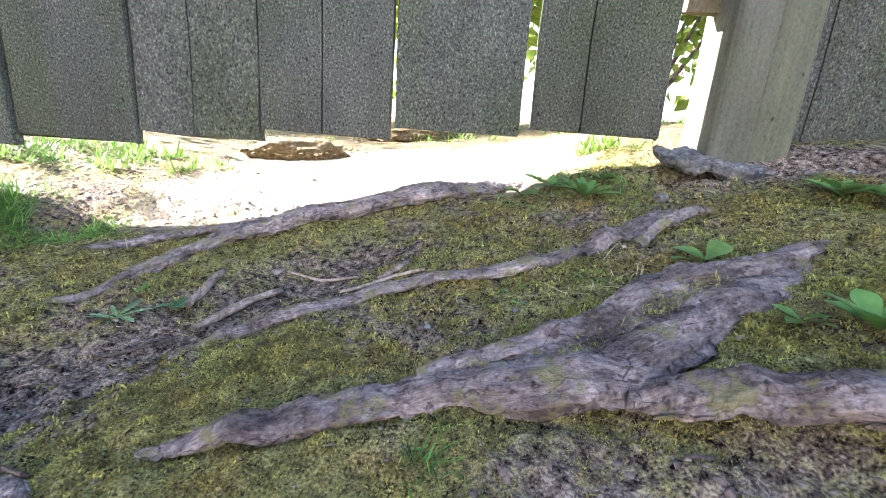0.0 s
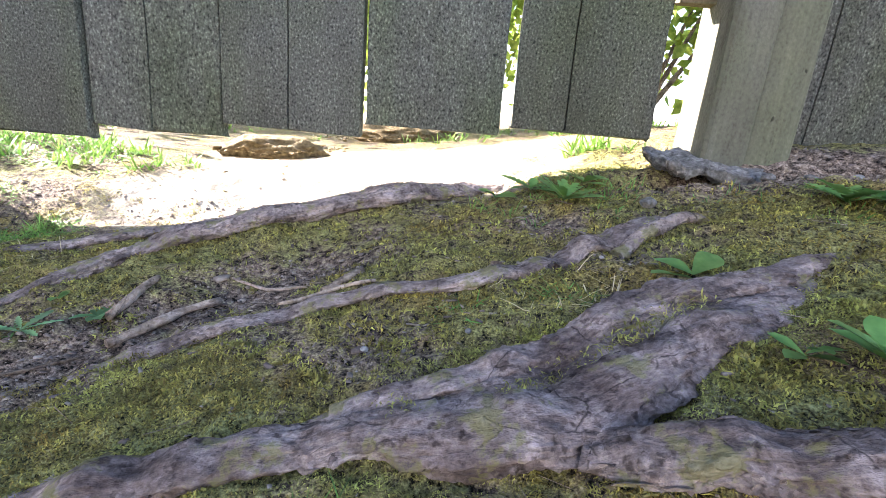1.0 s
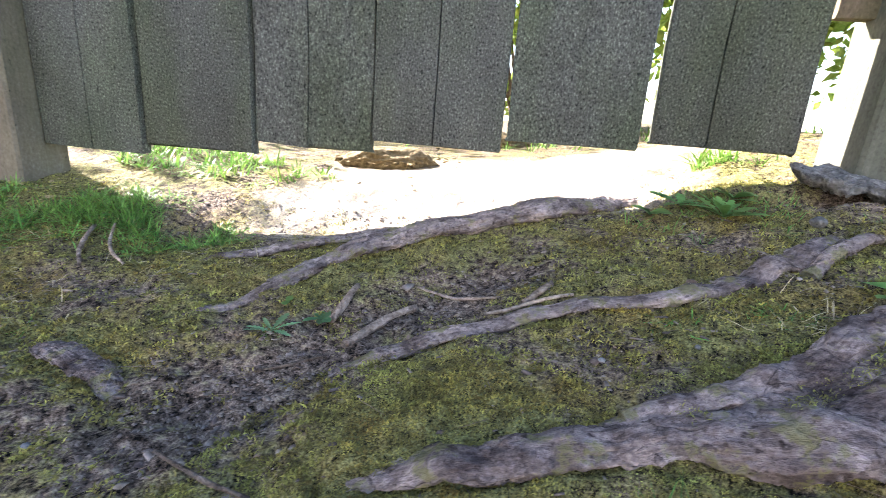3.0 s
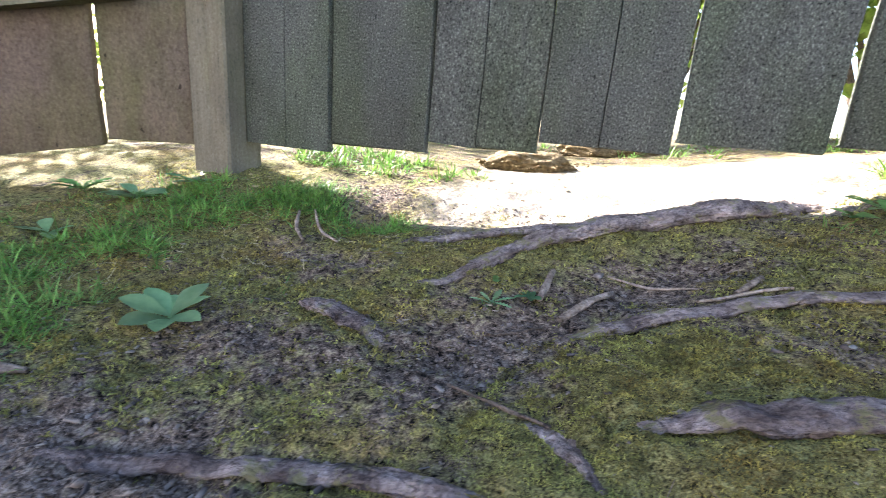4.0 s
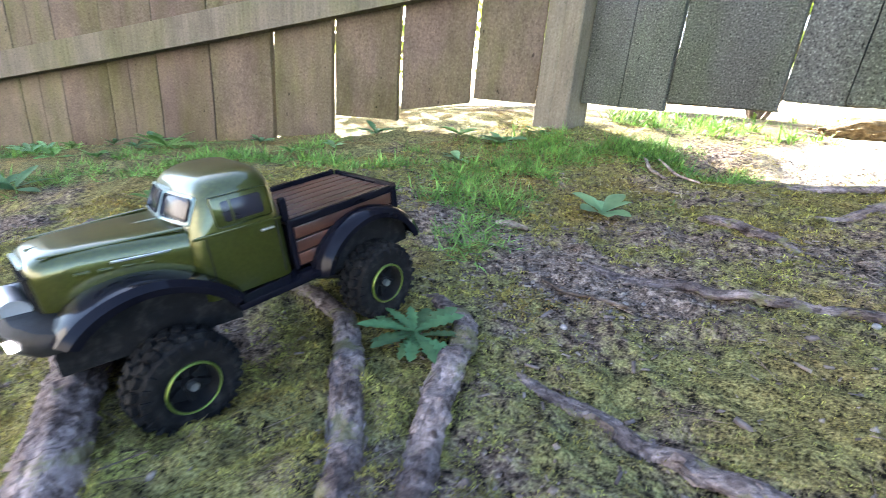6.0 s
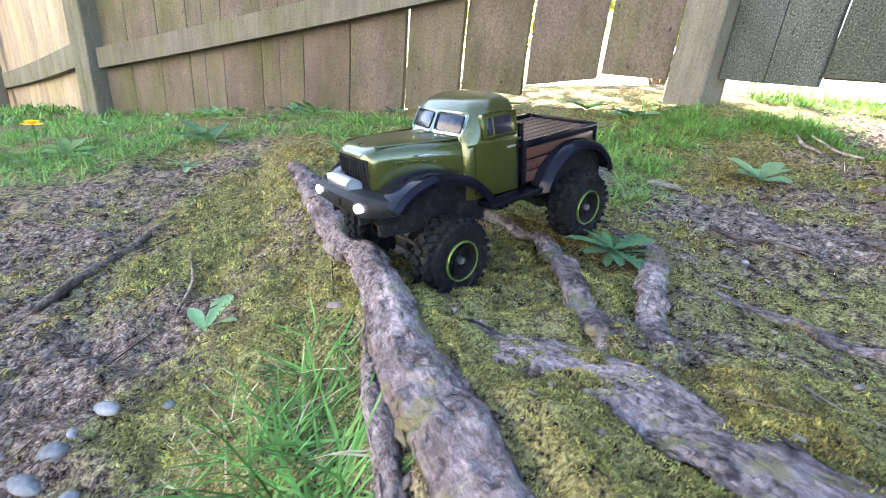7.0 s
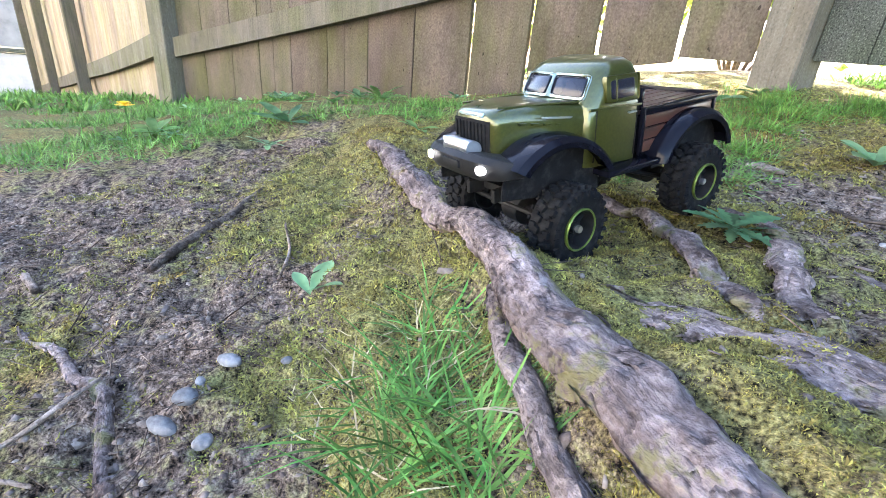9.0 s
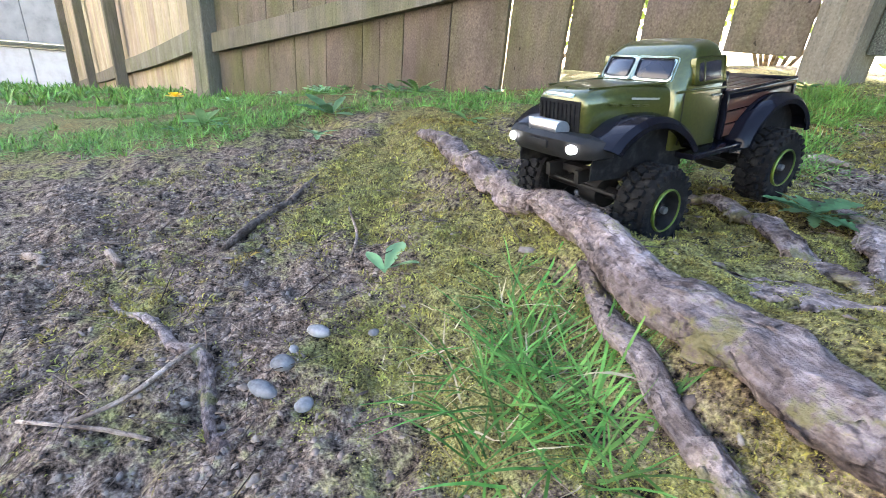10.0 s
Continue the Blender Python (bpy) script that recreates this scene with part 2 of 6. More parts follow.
def moss_material():
    """Moss shoots: yellow-green to olive, rusty in places, each shoot its own shade."""
    m, t, b = nodes_of("moss_shoots")
    c = coords(t)
    green = ramp_node(t, noise_node(t, 70, c, 4), [(0.34, (0.093, 0.085, 0.026)), (0.5, (0.187, 0.175, 0.049)), (0.66, (0.31, 0.302, 0.076))])
    rust = ramp_node(t, noise_node(t, 13, c, 4), [(0.42, (1, 1, 1)), (0.6, (0.98, 0.84, 0.8)), (0.72, (1.0, 0.7, 0.62))])
    col = vary(t, mix_node(t, 1.0, green, rust, "MULTIPLY"), 0.5, "island")
    t.links.new(col, b.inputs["Base Color"])
    b.inputs["Roughness"].default_value, b.inputs["Specular IOR Level"].default_value = 0.7, 0.1
    tr = t.nodes.new("ShaderNodeBsdfTranslucent")
    t.links.new(col, tr.inputs[0])
    mx = t.nodes.new("ShaderNodeMixShader")
    mx.inputs[0].default_value = 0.25
    t.links.new(b.outputs[0], mx.inputs[1])
    t.links.new(tr.outputs[0], mx.inputs[2])
    t.links.new(mx.outputs[0], t.nodes["Material Output"].inputs[0])
    return m


M_GROUND = ground_material()
M_BOARD = board_material("weathered_grey_boards", [(0.3, (0.013, 0.013, 0.0124)), (0.42, (0.044, 0.045, 0.0403)), (0.52, (0.0565, 0.0583, 0.052)), (0.6, (0.073, 0.0758, 0.068)), (0.72, (0.14, 0.145, 0.132))], (0.84, 0.93, 0.7), 0.92, 400)
M_BOARD_BROWN = board_material("weathered_brown_boards", [(0.28, (0.056, 0.041, 0.029)), (0.42, (0.084, 0.064, 0.0475)), (0.56, (0.1, 0.0775, 0.0585)), (0.74, (0.13, 0.103, 0.08))], (0.76, 0.89, 0.55), 0.8, 260)
M_CEDAR = board_material("pale_cedar_boards", [(0.3, (0.18, 0.137, 0.093)), (0.46, (0.235, 0.186, 0.13)), (0.6, (0.265, 0.215, 0.155)), (0.75, (0.3, 0.25, 0.19))], (0.9, 0.95, 0.72), 0.5, 160)
M_POST = board_material("weathered_posts", [(0.3, (0.045, 0.043, 0.034)), (0.44, (0.075, 0.0735, 0.059)), (0.57, (0.089, 0.088, 0.071)), (0.72, (0.115, 0.116, 0.098))], (0.88, 0.96, 0.76), 0.5, 300)
M_ROOT = bark_material("grey_root_bark", [(0.34, (0.058, 0.044, 0.038)), (0.45, (0.135, 0.107, 0.096)), (0.54, (0.21, 0.17, 0.155)), (0.66, (0.36, 0.3, 0.277))], 0.08, 0.3)
M_ROOT_BIG = bark_material("lilac_grey_root_bark", [(0.34, (0.046, 0.035, 0.031)), (0.45, (0.122, 0.095, 0.086)), (0.54, (0.2, 0.161, 0.148)), (0.66, (0.355, 0.296, 0.275))], 0.07, 0.45)
M_STICK = bark_material("dead_stick_bark", [(0.3, (0.0668, 0.0469, 0.0334)), (0.45, (0.1897, 0.1451, 0.1116)), (0.6, (0.3124, 0.2566, 0.2119)), (0.75, (0.4463, 0.3792, 0.3236))], 0.0)
M_STICK_DARK = bark_material("dark_stick_bark", [(0.3, (0.0306, 0.0214, 0.0153)), (0.45, (0.0867, 0.0663, 0.0510)), (0.6, (0.1428, 0.1173, 0.0969)), (0.75, (0.2040, 0.1734, 0.1479))], 0.0)
M_GRASS = leaf_material("grass_blades", (0.036, 0.105, 0.018), (0.135, 0.27, 0.055), spread_of=0.5)
M_LAWN = leaf_material("lawn_grass", (0.05, 0.125, 0.018), (0.18, 0.3, 0.06), spread_of=0.5)
M_STRAW = leaf_material("dry_grass", (0.28, 0.22, 0.12), (0.45, 0.38, 0.24), 0.1)
M_MOSS = moss_material()
M_LEAF = leaf_material("weed_leaves", (0.1, 0.2, 0.05), (0.22, 0.36, 0.11), 0.2, "object")
M_LEAF_PALE = leaf_material("pale_weed_leaves", (0.17, 0.3, 0.14), (0.3, 0.44, 0.22), 0.2, "object")
M_LEAF_BLUE = leaf_material("rosette_leaves", (0.075, 0.165, 0.07), (0.17, 0.31, 0.14), 0.2, "object")
M_BUSH = leaf_material("bush_leaves", (0.14, 0.21, 0.03), (0.33, 0.4, 0.08), 0.55)
M_CLOD = surface("soil_crumbs", [(0.3, (0.045, 0.034, 0.027)), (0.5, (0.135, 0.106, 0.087)), (0.7, (0.26, 0.216, 0.184))], 200, 0.95, 0.5, shade=0.35, seed_kind="island")
M_CHIP = surface("bark_chips", [(0.3, (0.042, 0.031, 0.025)), (0.5, (0.125, 0.1, 0.085)), (0.7, (0.25, 0.21, 0.185))], 90, 0.9, 0.4, shade=0.45, seed_kind="island", stretch=(1, 1, 1))
M_STONE = surface("pale_pebble", [(0.35, (0.085, 0.084, 0.083)), (0.5, (0.155, 0.154, 0.153)), (0.68, (0.245, 0.243, 0.24))], 160, 0.8, 0.4, shade=0.3)
M_CONCRETE = surface("rough_concrete", [(0.3, (0.022, 0.02, 0.018)), (0.45, (0.075, 0.071, 0.066)), (0.56, (0.125, 0.12, 0.113)), (0.7, (0.23, 0.222, 0.212))], 170, 0.92, 1.0, 0.003)
M_POST_BROWN = board_material("weathered_brown_posts", [(0.28, (0.06, 0.051, 0.037)), (0.44, (0.1, 0.087, 0.065)), (0.57, (0.12, 0.106, 0.08)), (0.74, (0.165, 0.15, 0.119))], (0.86, 0.93, 0.68), 0.55, 260)
M_RUST_SOIL = surface("brown_leaf_mould", [(0.3, (0.05, 0.036, 0.018)), (0.5, (0.14, 0.102, 0.055)), (0.7, (0.25, 0.195, 0.11))], 110, 0.95, 1.0, 0.006)
M_DRY_LEAF = surface("dry_tan_leaves", [(0.3, (0.16, 0.11, 0.06)), (0.5, (0.3, 0.23, 0.13)), (0.7, (0.45, 0.37, 0.24))], 90, 0.85, 0.3, shade=0.4, seed_kind="island")
M_WALL = surface("pale_block_wall", [(0.35, (0.2700, 0.2610, 0.2475)), (0.5, (0.3240, 0.3150, 0.3060)), (0.68, (0.3600, 0.3555, 0.3465))], 6, 0.85, 0.2)
M_BOUNCE_WALL = surface("cream_bounce_wall", [(0.35, (0.66, 0.62, 0.56)), (0.5, (0.74, 0.7, 0.64)), (0.68, (0.8, 0.77, 0.72))], 6, 0.85, 0.2)
M_NET = surface("grey_weathered_panel", [(0.35, (0.1320, 0.1320, 0.1320)), (0.5, (0.1848, 0.1848, 0.1848)), (0.68, (0.2288, 0.2288, 0.2244))], 5, 0.8, 0.2)
M_YELLOW = surface("yellow_petals", [(0.35, (0.75, 0.42, 0.01)), (0.65, (0.9, 0.6, 0.02))], 200, 0.6, 0.1)
M_STEEL = surface("galvanised_steel", [(0.35, (0.45, 0.45, 0.45)), (0.65, (0.62, 0.62, 0.62))], 90, 0.4, 0.1, metal=1.0)
M_PAINT = surface("metallic_olive_paint", [(0.3, (0.032, 0.037, 0.0055)), (0.5, (0.045, 0.051, 0.008)), (0.7, (0.058, 0.064, 0.011))], 500, 0.3, 0.0, metal=0.6, coat=0.7)
M_BLACK_GLOSS = surface("black_gloss_plastic", [(0.35, (0.003, 0.003, 0.005)), (0.65, (0.006, 0.006, 0.009))], 60, 0.12, 0.0, coat=0.0)
M_BLACK_GLOSS.node_tree.nodes["Principled BSDF"].inputs["Specular IOR Level"].default_value = 0.1
M_BLACK = surface("black_matt_plastic", [(0.35, (0.005, 0.005, 0.005)), (0.65, (0.013, 0.013, 0.013))], 160, 0.55, 0.15)
M_BLACK.node_tree.nodes["Principled BSDF"].inputs["Specular IOR Level"].default_value = 0.15
M_RUBBER = surface("dusty_rubber", [(0.32, (0.0035, 0.0035, 0.0035)), (0.5, (0.0070, 0.0070, 0.0070)), (0.7, (0.0250, 0.0235, 0.0210))], 190, 0.92, 0.3, 0.001)
M_PLANK = surface("brown_printed_planks", [(0.3, (0.015, 0.006, 0.004)), (0.5, (0.05, 0.018, 0.01)), (0.7, (0.085, 0.034, 0.02))], 160, 0.35, 0.0, stretch=(0.12, 1, 1), coat=0.35)
M_GREEN_RING = surface("lime_green_anodised_ring", [(0.35, (0.08, 0.12, 0.018)), (0.65, (0.12, 0.165, 0.03))], 200, 0.4, 0.0, metal=0.5)
M_GLASS_DARK = surface("tinted_plastic_window", [(0.4, (0.006, 0.006, 0.01)), (0.6, (0.012, 0.012, 0.018))], 30, 0.2, 0.0)
M_TRIM = surface("silver_blue_window_surround", [(0.4, (0.4, 0.5, 0.48)), (0.6, (0.5, 0.58, 0.55))], 90, 0.3, 0.0, metal=0.5, coat=0.6)
M_COPPER = surface("copper_motor_can", [(0.4, (0.5, 0.16, 0.05)), (0.6, (0.65, 0.25, 0.08))], 90, 0.4, 0.0, metal=0.8)
M_WHITE_PRINT = surface("white_print", [(0.4, (0.7, 0.7, 0.7)), (0.6, (0.8, 0.8, 0.8))], 90, 0.5, 0.0)
M_LAMP, _t, _b = nodes_of("lit_white_lamp")
_b.inputs["Emission Color"].default_value, _b.inputs["Emission Strength"].default_value = (1, 0.98, 0.94, 1), 3.0


# ---- building helpers ----
def link(name, bm, mat, parent=None, label="", flat=False):
    me = bpy.data.meshes.new(name)
    bmesh.ops.recalc_face_normals(bm, faces=bm.faces)
    bm.to_mesh(me)
    bm.free()
    me.materials.append(mat)
    if not flat:
        me.shade_smooth()
        me.set_sharp_from_angle(angle=radians(38))
    ob = new(name, me)
    if parent:
        ob.parent = parent
    if label:
        ob["label"] = label
    return ob


def part(name, bm, mat, parent, label=""):
    return link(name, bm, mat, parent, label)


def thing(name, label, category, group="", at=None):
    ob = new(name)
    ob.empty_display_size = 0.02
    if at:
        ob.matrix_world = at
    return tagged(ob, label, category, group)


def add_box(bm, lo, hi, bevel=0.0, m=None):
    got = bmesh.ops.create_cube(bm, size=1, matrix=(m or Matrix()) @ Matrix.Translation([(a + b) / 2 for a, b in zip(lo, hi)]) @ Matrix.Diagonal([b - a for a, b in zip(lo, hi)] + [1]))
    if bevel:
        es = {e for v in got["verts"] for e in v.link_edges}
        bmesh.ops.bevel(bm, geom=list(es), offset=bevel, segments=2, affect="EDGES", profile=0.6)
    return bm


def box_part(name, lo, hi, mat, parent, bevel=0.001, label=""):
    return part(name, add_box(bmesh.new(), lo, hi, bevel), mat, parent, label)


def loft(bm, rings, cap=True, closed=True):
    """Skin rings of equal length."""
    vs = [[bm.verts.new(p) for p in r] for r in rings]
    n = len(rings[0])
    for a, b in zip(vs, vs[1:]):
        for k in range(n if closed else n - 1):
            bm.faces.new((a[k], a[(k + 1) % n], b[(k + 1) % n], b[k]))
    if cap:
        bm.faces.new(vs[0][::-1])
        bm.faces.new(vs[-1])
    return bm


def rod(bm, a, b, r, n=10, r2=None):
    a, b = Vector(a), Vector(b)
    q = (b - a).to_track_quat("Z", "Y")
    rings = []
    for p, s in ((a, r), (b, r if r2 is None else r2)):
        rings.append([p + q @ Vector((s * math.cos(2 * math.pi * k / n), s * math.sin(2 * math.pi * k / n), 0)) for k in range(n)])
    return loft(bm, rings)


def lattice_noise(x, y, size, seed):
    """Smooth noise in -1 to 1 over arrays of places."""
    rng = np.random.default_rng(seed)
    table = rng.random((256, 256)) * 2 - 1
    u, v = x / size, y / size
    i, j = np.floor(u).astype(int), np.floor(v).astype(int)
    fu, fv = u - i, v - j
    fu, fv = fu * fu * (3 - 2 * fu), fv * fv * (3 - 2 * fv)
    at = lambda a, b: table[a % 256, b % 256]
    low = at(i, j) * (1 - fu) + at(i + 1, j) * fu
    high = at(i, j + 1) * (1 - fu) + at(i + 1, j + 1) * fu
    return low * (1 - fv) + high * fv


def mesh_of(name, verts, faces, mat, smooth_faces=False):
    """A mesh from arrays: verts n x 3, faces m x 3 or m x 4."""
    me = bpy.data.meshes.new(name)
    k = faces.shape[1]
    me.vertices.add(len(verts))
    me.vertices.foreach_set("co", np.ascontiguousarray(verts, np.float32).ravel())
    me.loops.add(faces.size)
    me.loops.foreach_set("vertex_index", np.ascontiguousarray(faces, np.int32).ravel())
    me.polygons.add(len(faces))
    me.polygons.foreach_set("loop_start", np.arange(0, faces.size, k, dtype=np.int32))
    me.update(calc_edges=True)
    me.materials.append(mat)
    if smooth_faces:
        me.shade_smooth()
    return me


# ground form begin
def smooth(a, b, v):
    k = min(1.0, max(0.0, (v - a) / (b - a)))
    return k * k * (3 - 2 * k)


def soft_clamp(v, low, high, r=0.1):
    """v held between two limits, with rounded corners."""
    v = low + r * math.log1p(math.exp(min(40.0, max(-40.0, (v - low) / r))))
    return high - r * math.log1p(math.exp(min(40.0, max(-40.0, (high - v) / r))))


def swell(x, y, cx, cy, r):
    return math.exp(-((x - cx) ** 2 + (y - cy) ** 2) / (r * r))


def along(x, y, x0, y0, x1, y1, r):
    """1 on the stretch from one point to another, fading over r beside it."""
    dx, dy = x1 - x0, y1 - y0
    k = min(1.0, max(0.0, ((x - x0) * dx + (y - y0) * dy) / (dx * dx + dy * dy)))
    return swell(x, y, x0 + k * dx, y0 + k * dy, r)


def ledge(x):
    """y of the line of the great root, which holds the upper bank."""
    return -0.245 - 0.18 * (x + 0.82)


def ground_height(x, y):
    x = max(x, -12.0)
    a, b = soft_clamp(x, -0.75, 0.45), soft_clamp(y, -0.5, 0.72)
    upper = 0.1828 + 0.2127 * a + 0.0053 * b + 0.1322 * a * a - 0.0759 * a * b + 0.1624 * b * b
    upper += 0.03 * swell(x, y, -0.8, 0.0, 0.2)
    upper -= 0.022 * along(x, y, -0.26, 0.27, -0.11, 0.44, 0.06)
    upper -= 0.03 * along(x, y, -0.5, 0.55, 0.0, 0.7, 0.09)
    upper -= 0.016 * swell(x, y, -0.57, -0.21, 0.07) + 0.014 * swell(x, y, -0.345, -0.12, 0.08)
    upper -= 0.006 * swell(x, y, -0.49, -0.252, 0.032)
    upper -= 0.085 * max(0.0, -1.15 - x) + 0.055 * max(0.0, -2.6 - x)
    lower = 0.1166 + 0.1954 * soft_clamp(y, -0.75, 0.15)
    lower += 0.02 * math.exp(-(((y - ledge(x)) + 0.045) / 0.03) ** 2) * smooth(-0.75, -0.55, x)
    lower -= 0.06 * max(0.0, -1.5 - x) + 0.08 * max(0.0, -2.6 - x)
    k = smooth(-0.045, 0.02, y - ledge(x))
    wide = smooth(-0.25, 0.35, y - ledge(x))
    k += (wide - k) * smooth(0.8, 1.15, -x)
    # a dip along the foot of the side fence
    return lower + (upper - lower) * k - 0.05 * along(x, y, -1.98, -0.1, -2.6, -0.52, 0.32)
# ground form end


# ---- the ground ----
def spread(low, high, step, far, growth):
    """Even places from low to high, then wider and wider ones out to far on both sides."""
    mid = list(np.arange(low, high + step / 2, step))
    out, inn, s = [], [], step
    while (out[-1] if out else mid[-1]) < far:
        s *= growth
        out.append((out[-1] if out else mid[-1]) + s)
        inn.append((inn[-1] if inn else mid[0]) - s)
    return np.array(inn[::-1] + mid + out)


GX, GY = spread(-1.0, 0.45, 0.0048, 60, 1.13), spread(-0.62, 0.72, 0.0048, 60, 1.13)
GROUND = np.array([[ground_height(x, y) for x in GX] for y in GY])
XX, YY = np.meshgrid(GX, GY)

SOIL_PATCHES = [(-0.27, 0.27, -0.1, 0.43, 0.065, 0.75), (-0.7, 0.07, -0.45, 0.03, 0.09, 0.6), (-0.45, 0.03, -0.38, 0.06, 0.05, 0.5), (-0.5, 0.2, -0.28, 0.2, 0.045, 0.45),
                (-0.38, -0.2, -0.34, -0.1, 0.045, 0.45), (-0.66, -0.22, -0.57, -0.22, 0.05, 0.6), (0.06, 0.13, 0.32, 0.15, 0.045, 0.7), (0.12, 0.4, 0.16, 0.4, 0.025, 0.5),
                (-0.06, 0.29, 0.04, 0.27, 0.03, 0.3), (-0.6, 0.62, 0.05, 0.66, 0.09, 0.55), (0.25, 0.57, 0.48, 0.56, 0.05, 0.95), (0.36, 0.61, 0.52, 0.61, 0.05, 0.9), (0.1, 0.49, 0.14, 0.45, 0.03, 0.5),
                (-0.55, 0.4, -0.45, 0.36, 0.05, 0.45), (-0.82, -0.14, -0.72, -0.16, 0.05, 0.45)]
MOSS_PATCHES = [(-0.58, -0.325, -0.43, -0.365, 0.035, 0.75), (-0.86, -0.31, -0.7, -0.34, 0.06, 0.55), (-0.63, -0.53, -0.61, -0.53, 0.03, 0.4), (-0.72, -0.4, -0.7, -0.41, 0.03, 0.25),
                (-0.53, -0.41, -0.5, -0.4, 0.03, 0.35), (-1.0, -0.2, -0.85, -0.25, 0.08, 0.5)]


def stretches(x, y, rows):
    total = 0 * x
    for x0, y0, x1, y1, r, amount in rows:
        dx, dy = x1 - x0, y1 - y0
        k = np.clip(((x - x0) * dx + (y - y0) * dy) / (dx * dx + dy * dy), 0, 1)
        total = total + amount * np.exp(-((x - x0 - k * dx) ** 2 + (y - y0 - k * dy) ** 2) / r**2)
    return total


def moss_at(x, y):
    """How mossy the ground is: 0 bare soil, 1 a closed cushion."""
    upper = 0.5 + 0.5 * np.tanh((y - (-0.245 - 0.18 * (x + 0.82))) / 0.03)
    upper = upper + (1 - upper) * np.clip((-x - 1.0) / 0.3, 0, 1)
    base = 0.25 + 0.5 * upper
    base = base - 0.88 * stretches(x, y, SOIL_PATCHES) * upper + stretches(x, y, MOSS_PATCHES)
    base = base + 0.3 * np.clip((-x - 1.1 + 0.25 * lattice_noise(x, y, 0.6, 44)) / 0.5, 0, 1)
    base = base - 0.3 * np.clip((y - 0.68) / 0.1, 0, 1)
    return np.clip(base + 0.16 * lattice_noise(x, y, 0.07, 5) + 0.12 * lattice_noise(x, y, 0.025, 6), 0, 1)


MOSS = moss_at(XX, YY)
near = np.clip(1.6 - 0.8 * np.hypot(XX + 0.3, YY), 0, 1)
rough_soil = (1 - 0.6 * MOSS) * (1 - 0.7 * np.clip((YY - 0.42) / 0.1, 0, 1) * np.clip((0.1 - XX) / 0.1, 0, 1))
GROUND = GROUND + near * (0.0035 * lattice_noise(XX, YY, 0.07, 1) + 0.005 * rough_soil * lattice_noise(XX, YY, 0.026, 2)
                          + 0.0055 * rough_soil * lattice_noise(XX, YY, 0.012, 3) + 0.006 * MOSS * np.abs(lattice_noise(XX, YY, 0.018, 4)))
GROUND = GROUND + 0.06 * lattice_noise(XX, YY, 1.6, 8) * np.clip(np.hypot(XX + 0.3, YY) / 3 - 0.6, 0, 1)
# a bank under the raised root
GROUND = GROUND + 0.013 * np.clip(stretches(XX, YY, [(-0.26, 0.47, -0.185, 0.52, 0.02, 0.7), (-0.185, 0.52, -0.063, 0.57, 0.024, 1.0), (-0.063, 0.57, 0.03, 0.635, 0.024, 0.9)]), 0, 1)
# the undercut bank by the near thick root, and the burrow in the lawn's edge
GROUND = GROUND - 0.018 * np.clip(stretches(XX, YY, [(0.09, 0.145, 0.3, 0.13, 0.04, 1.0)]), 0, 1)
GROUND = GROUND - 0.042 * np.clip(stretches(XX, YY, [(0.21, 0.584, 0.37, 0.58, 0.022, 1.3), (0.36, 0.57, 0.46, 0.56, 0.017, 1.0)]), 0, 1)
GROUND = GROUND - 0.035 * stretches(XX, YY, [(-1.12, -0.345, -1.1, -0.335, 0.035, 1.0)])


def glide(points, step):
    """A smooth line through rows of numbers, as an array with even steps."""
    p = np.array(points, float)
    p = np.vstack([2 * p[0] - p[1], p, 2 * p[-1] - p[-2]])
    out = []
    for a, b, c, d in zip(p, p[1:], p[2:], p[3:]):
        n = max(2, int(np.linalg.norm((c - b)[:2]) / step))
        for k in np.arange(n) / n:
            out.append(0.5 * (2 * b + (c - a) * k + (2 * a - 5 * b + 4 * c - d) * k**2 + (3 * b - a - 3 * c + d) * k**3))
    return np.array(out + [p[-2]])


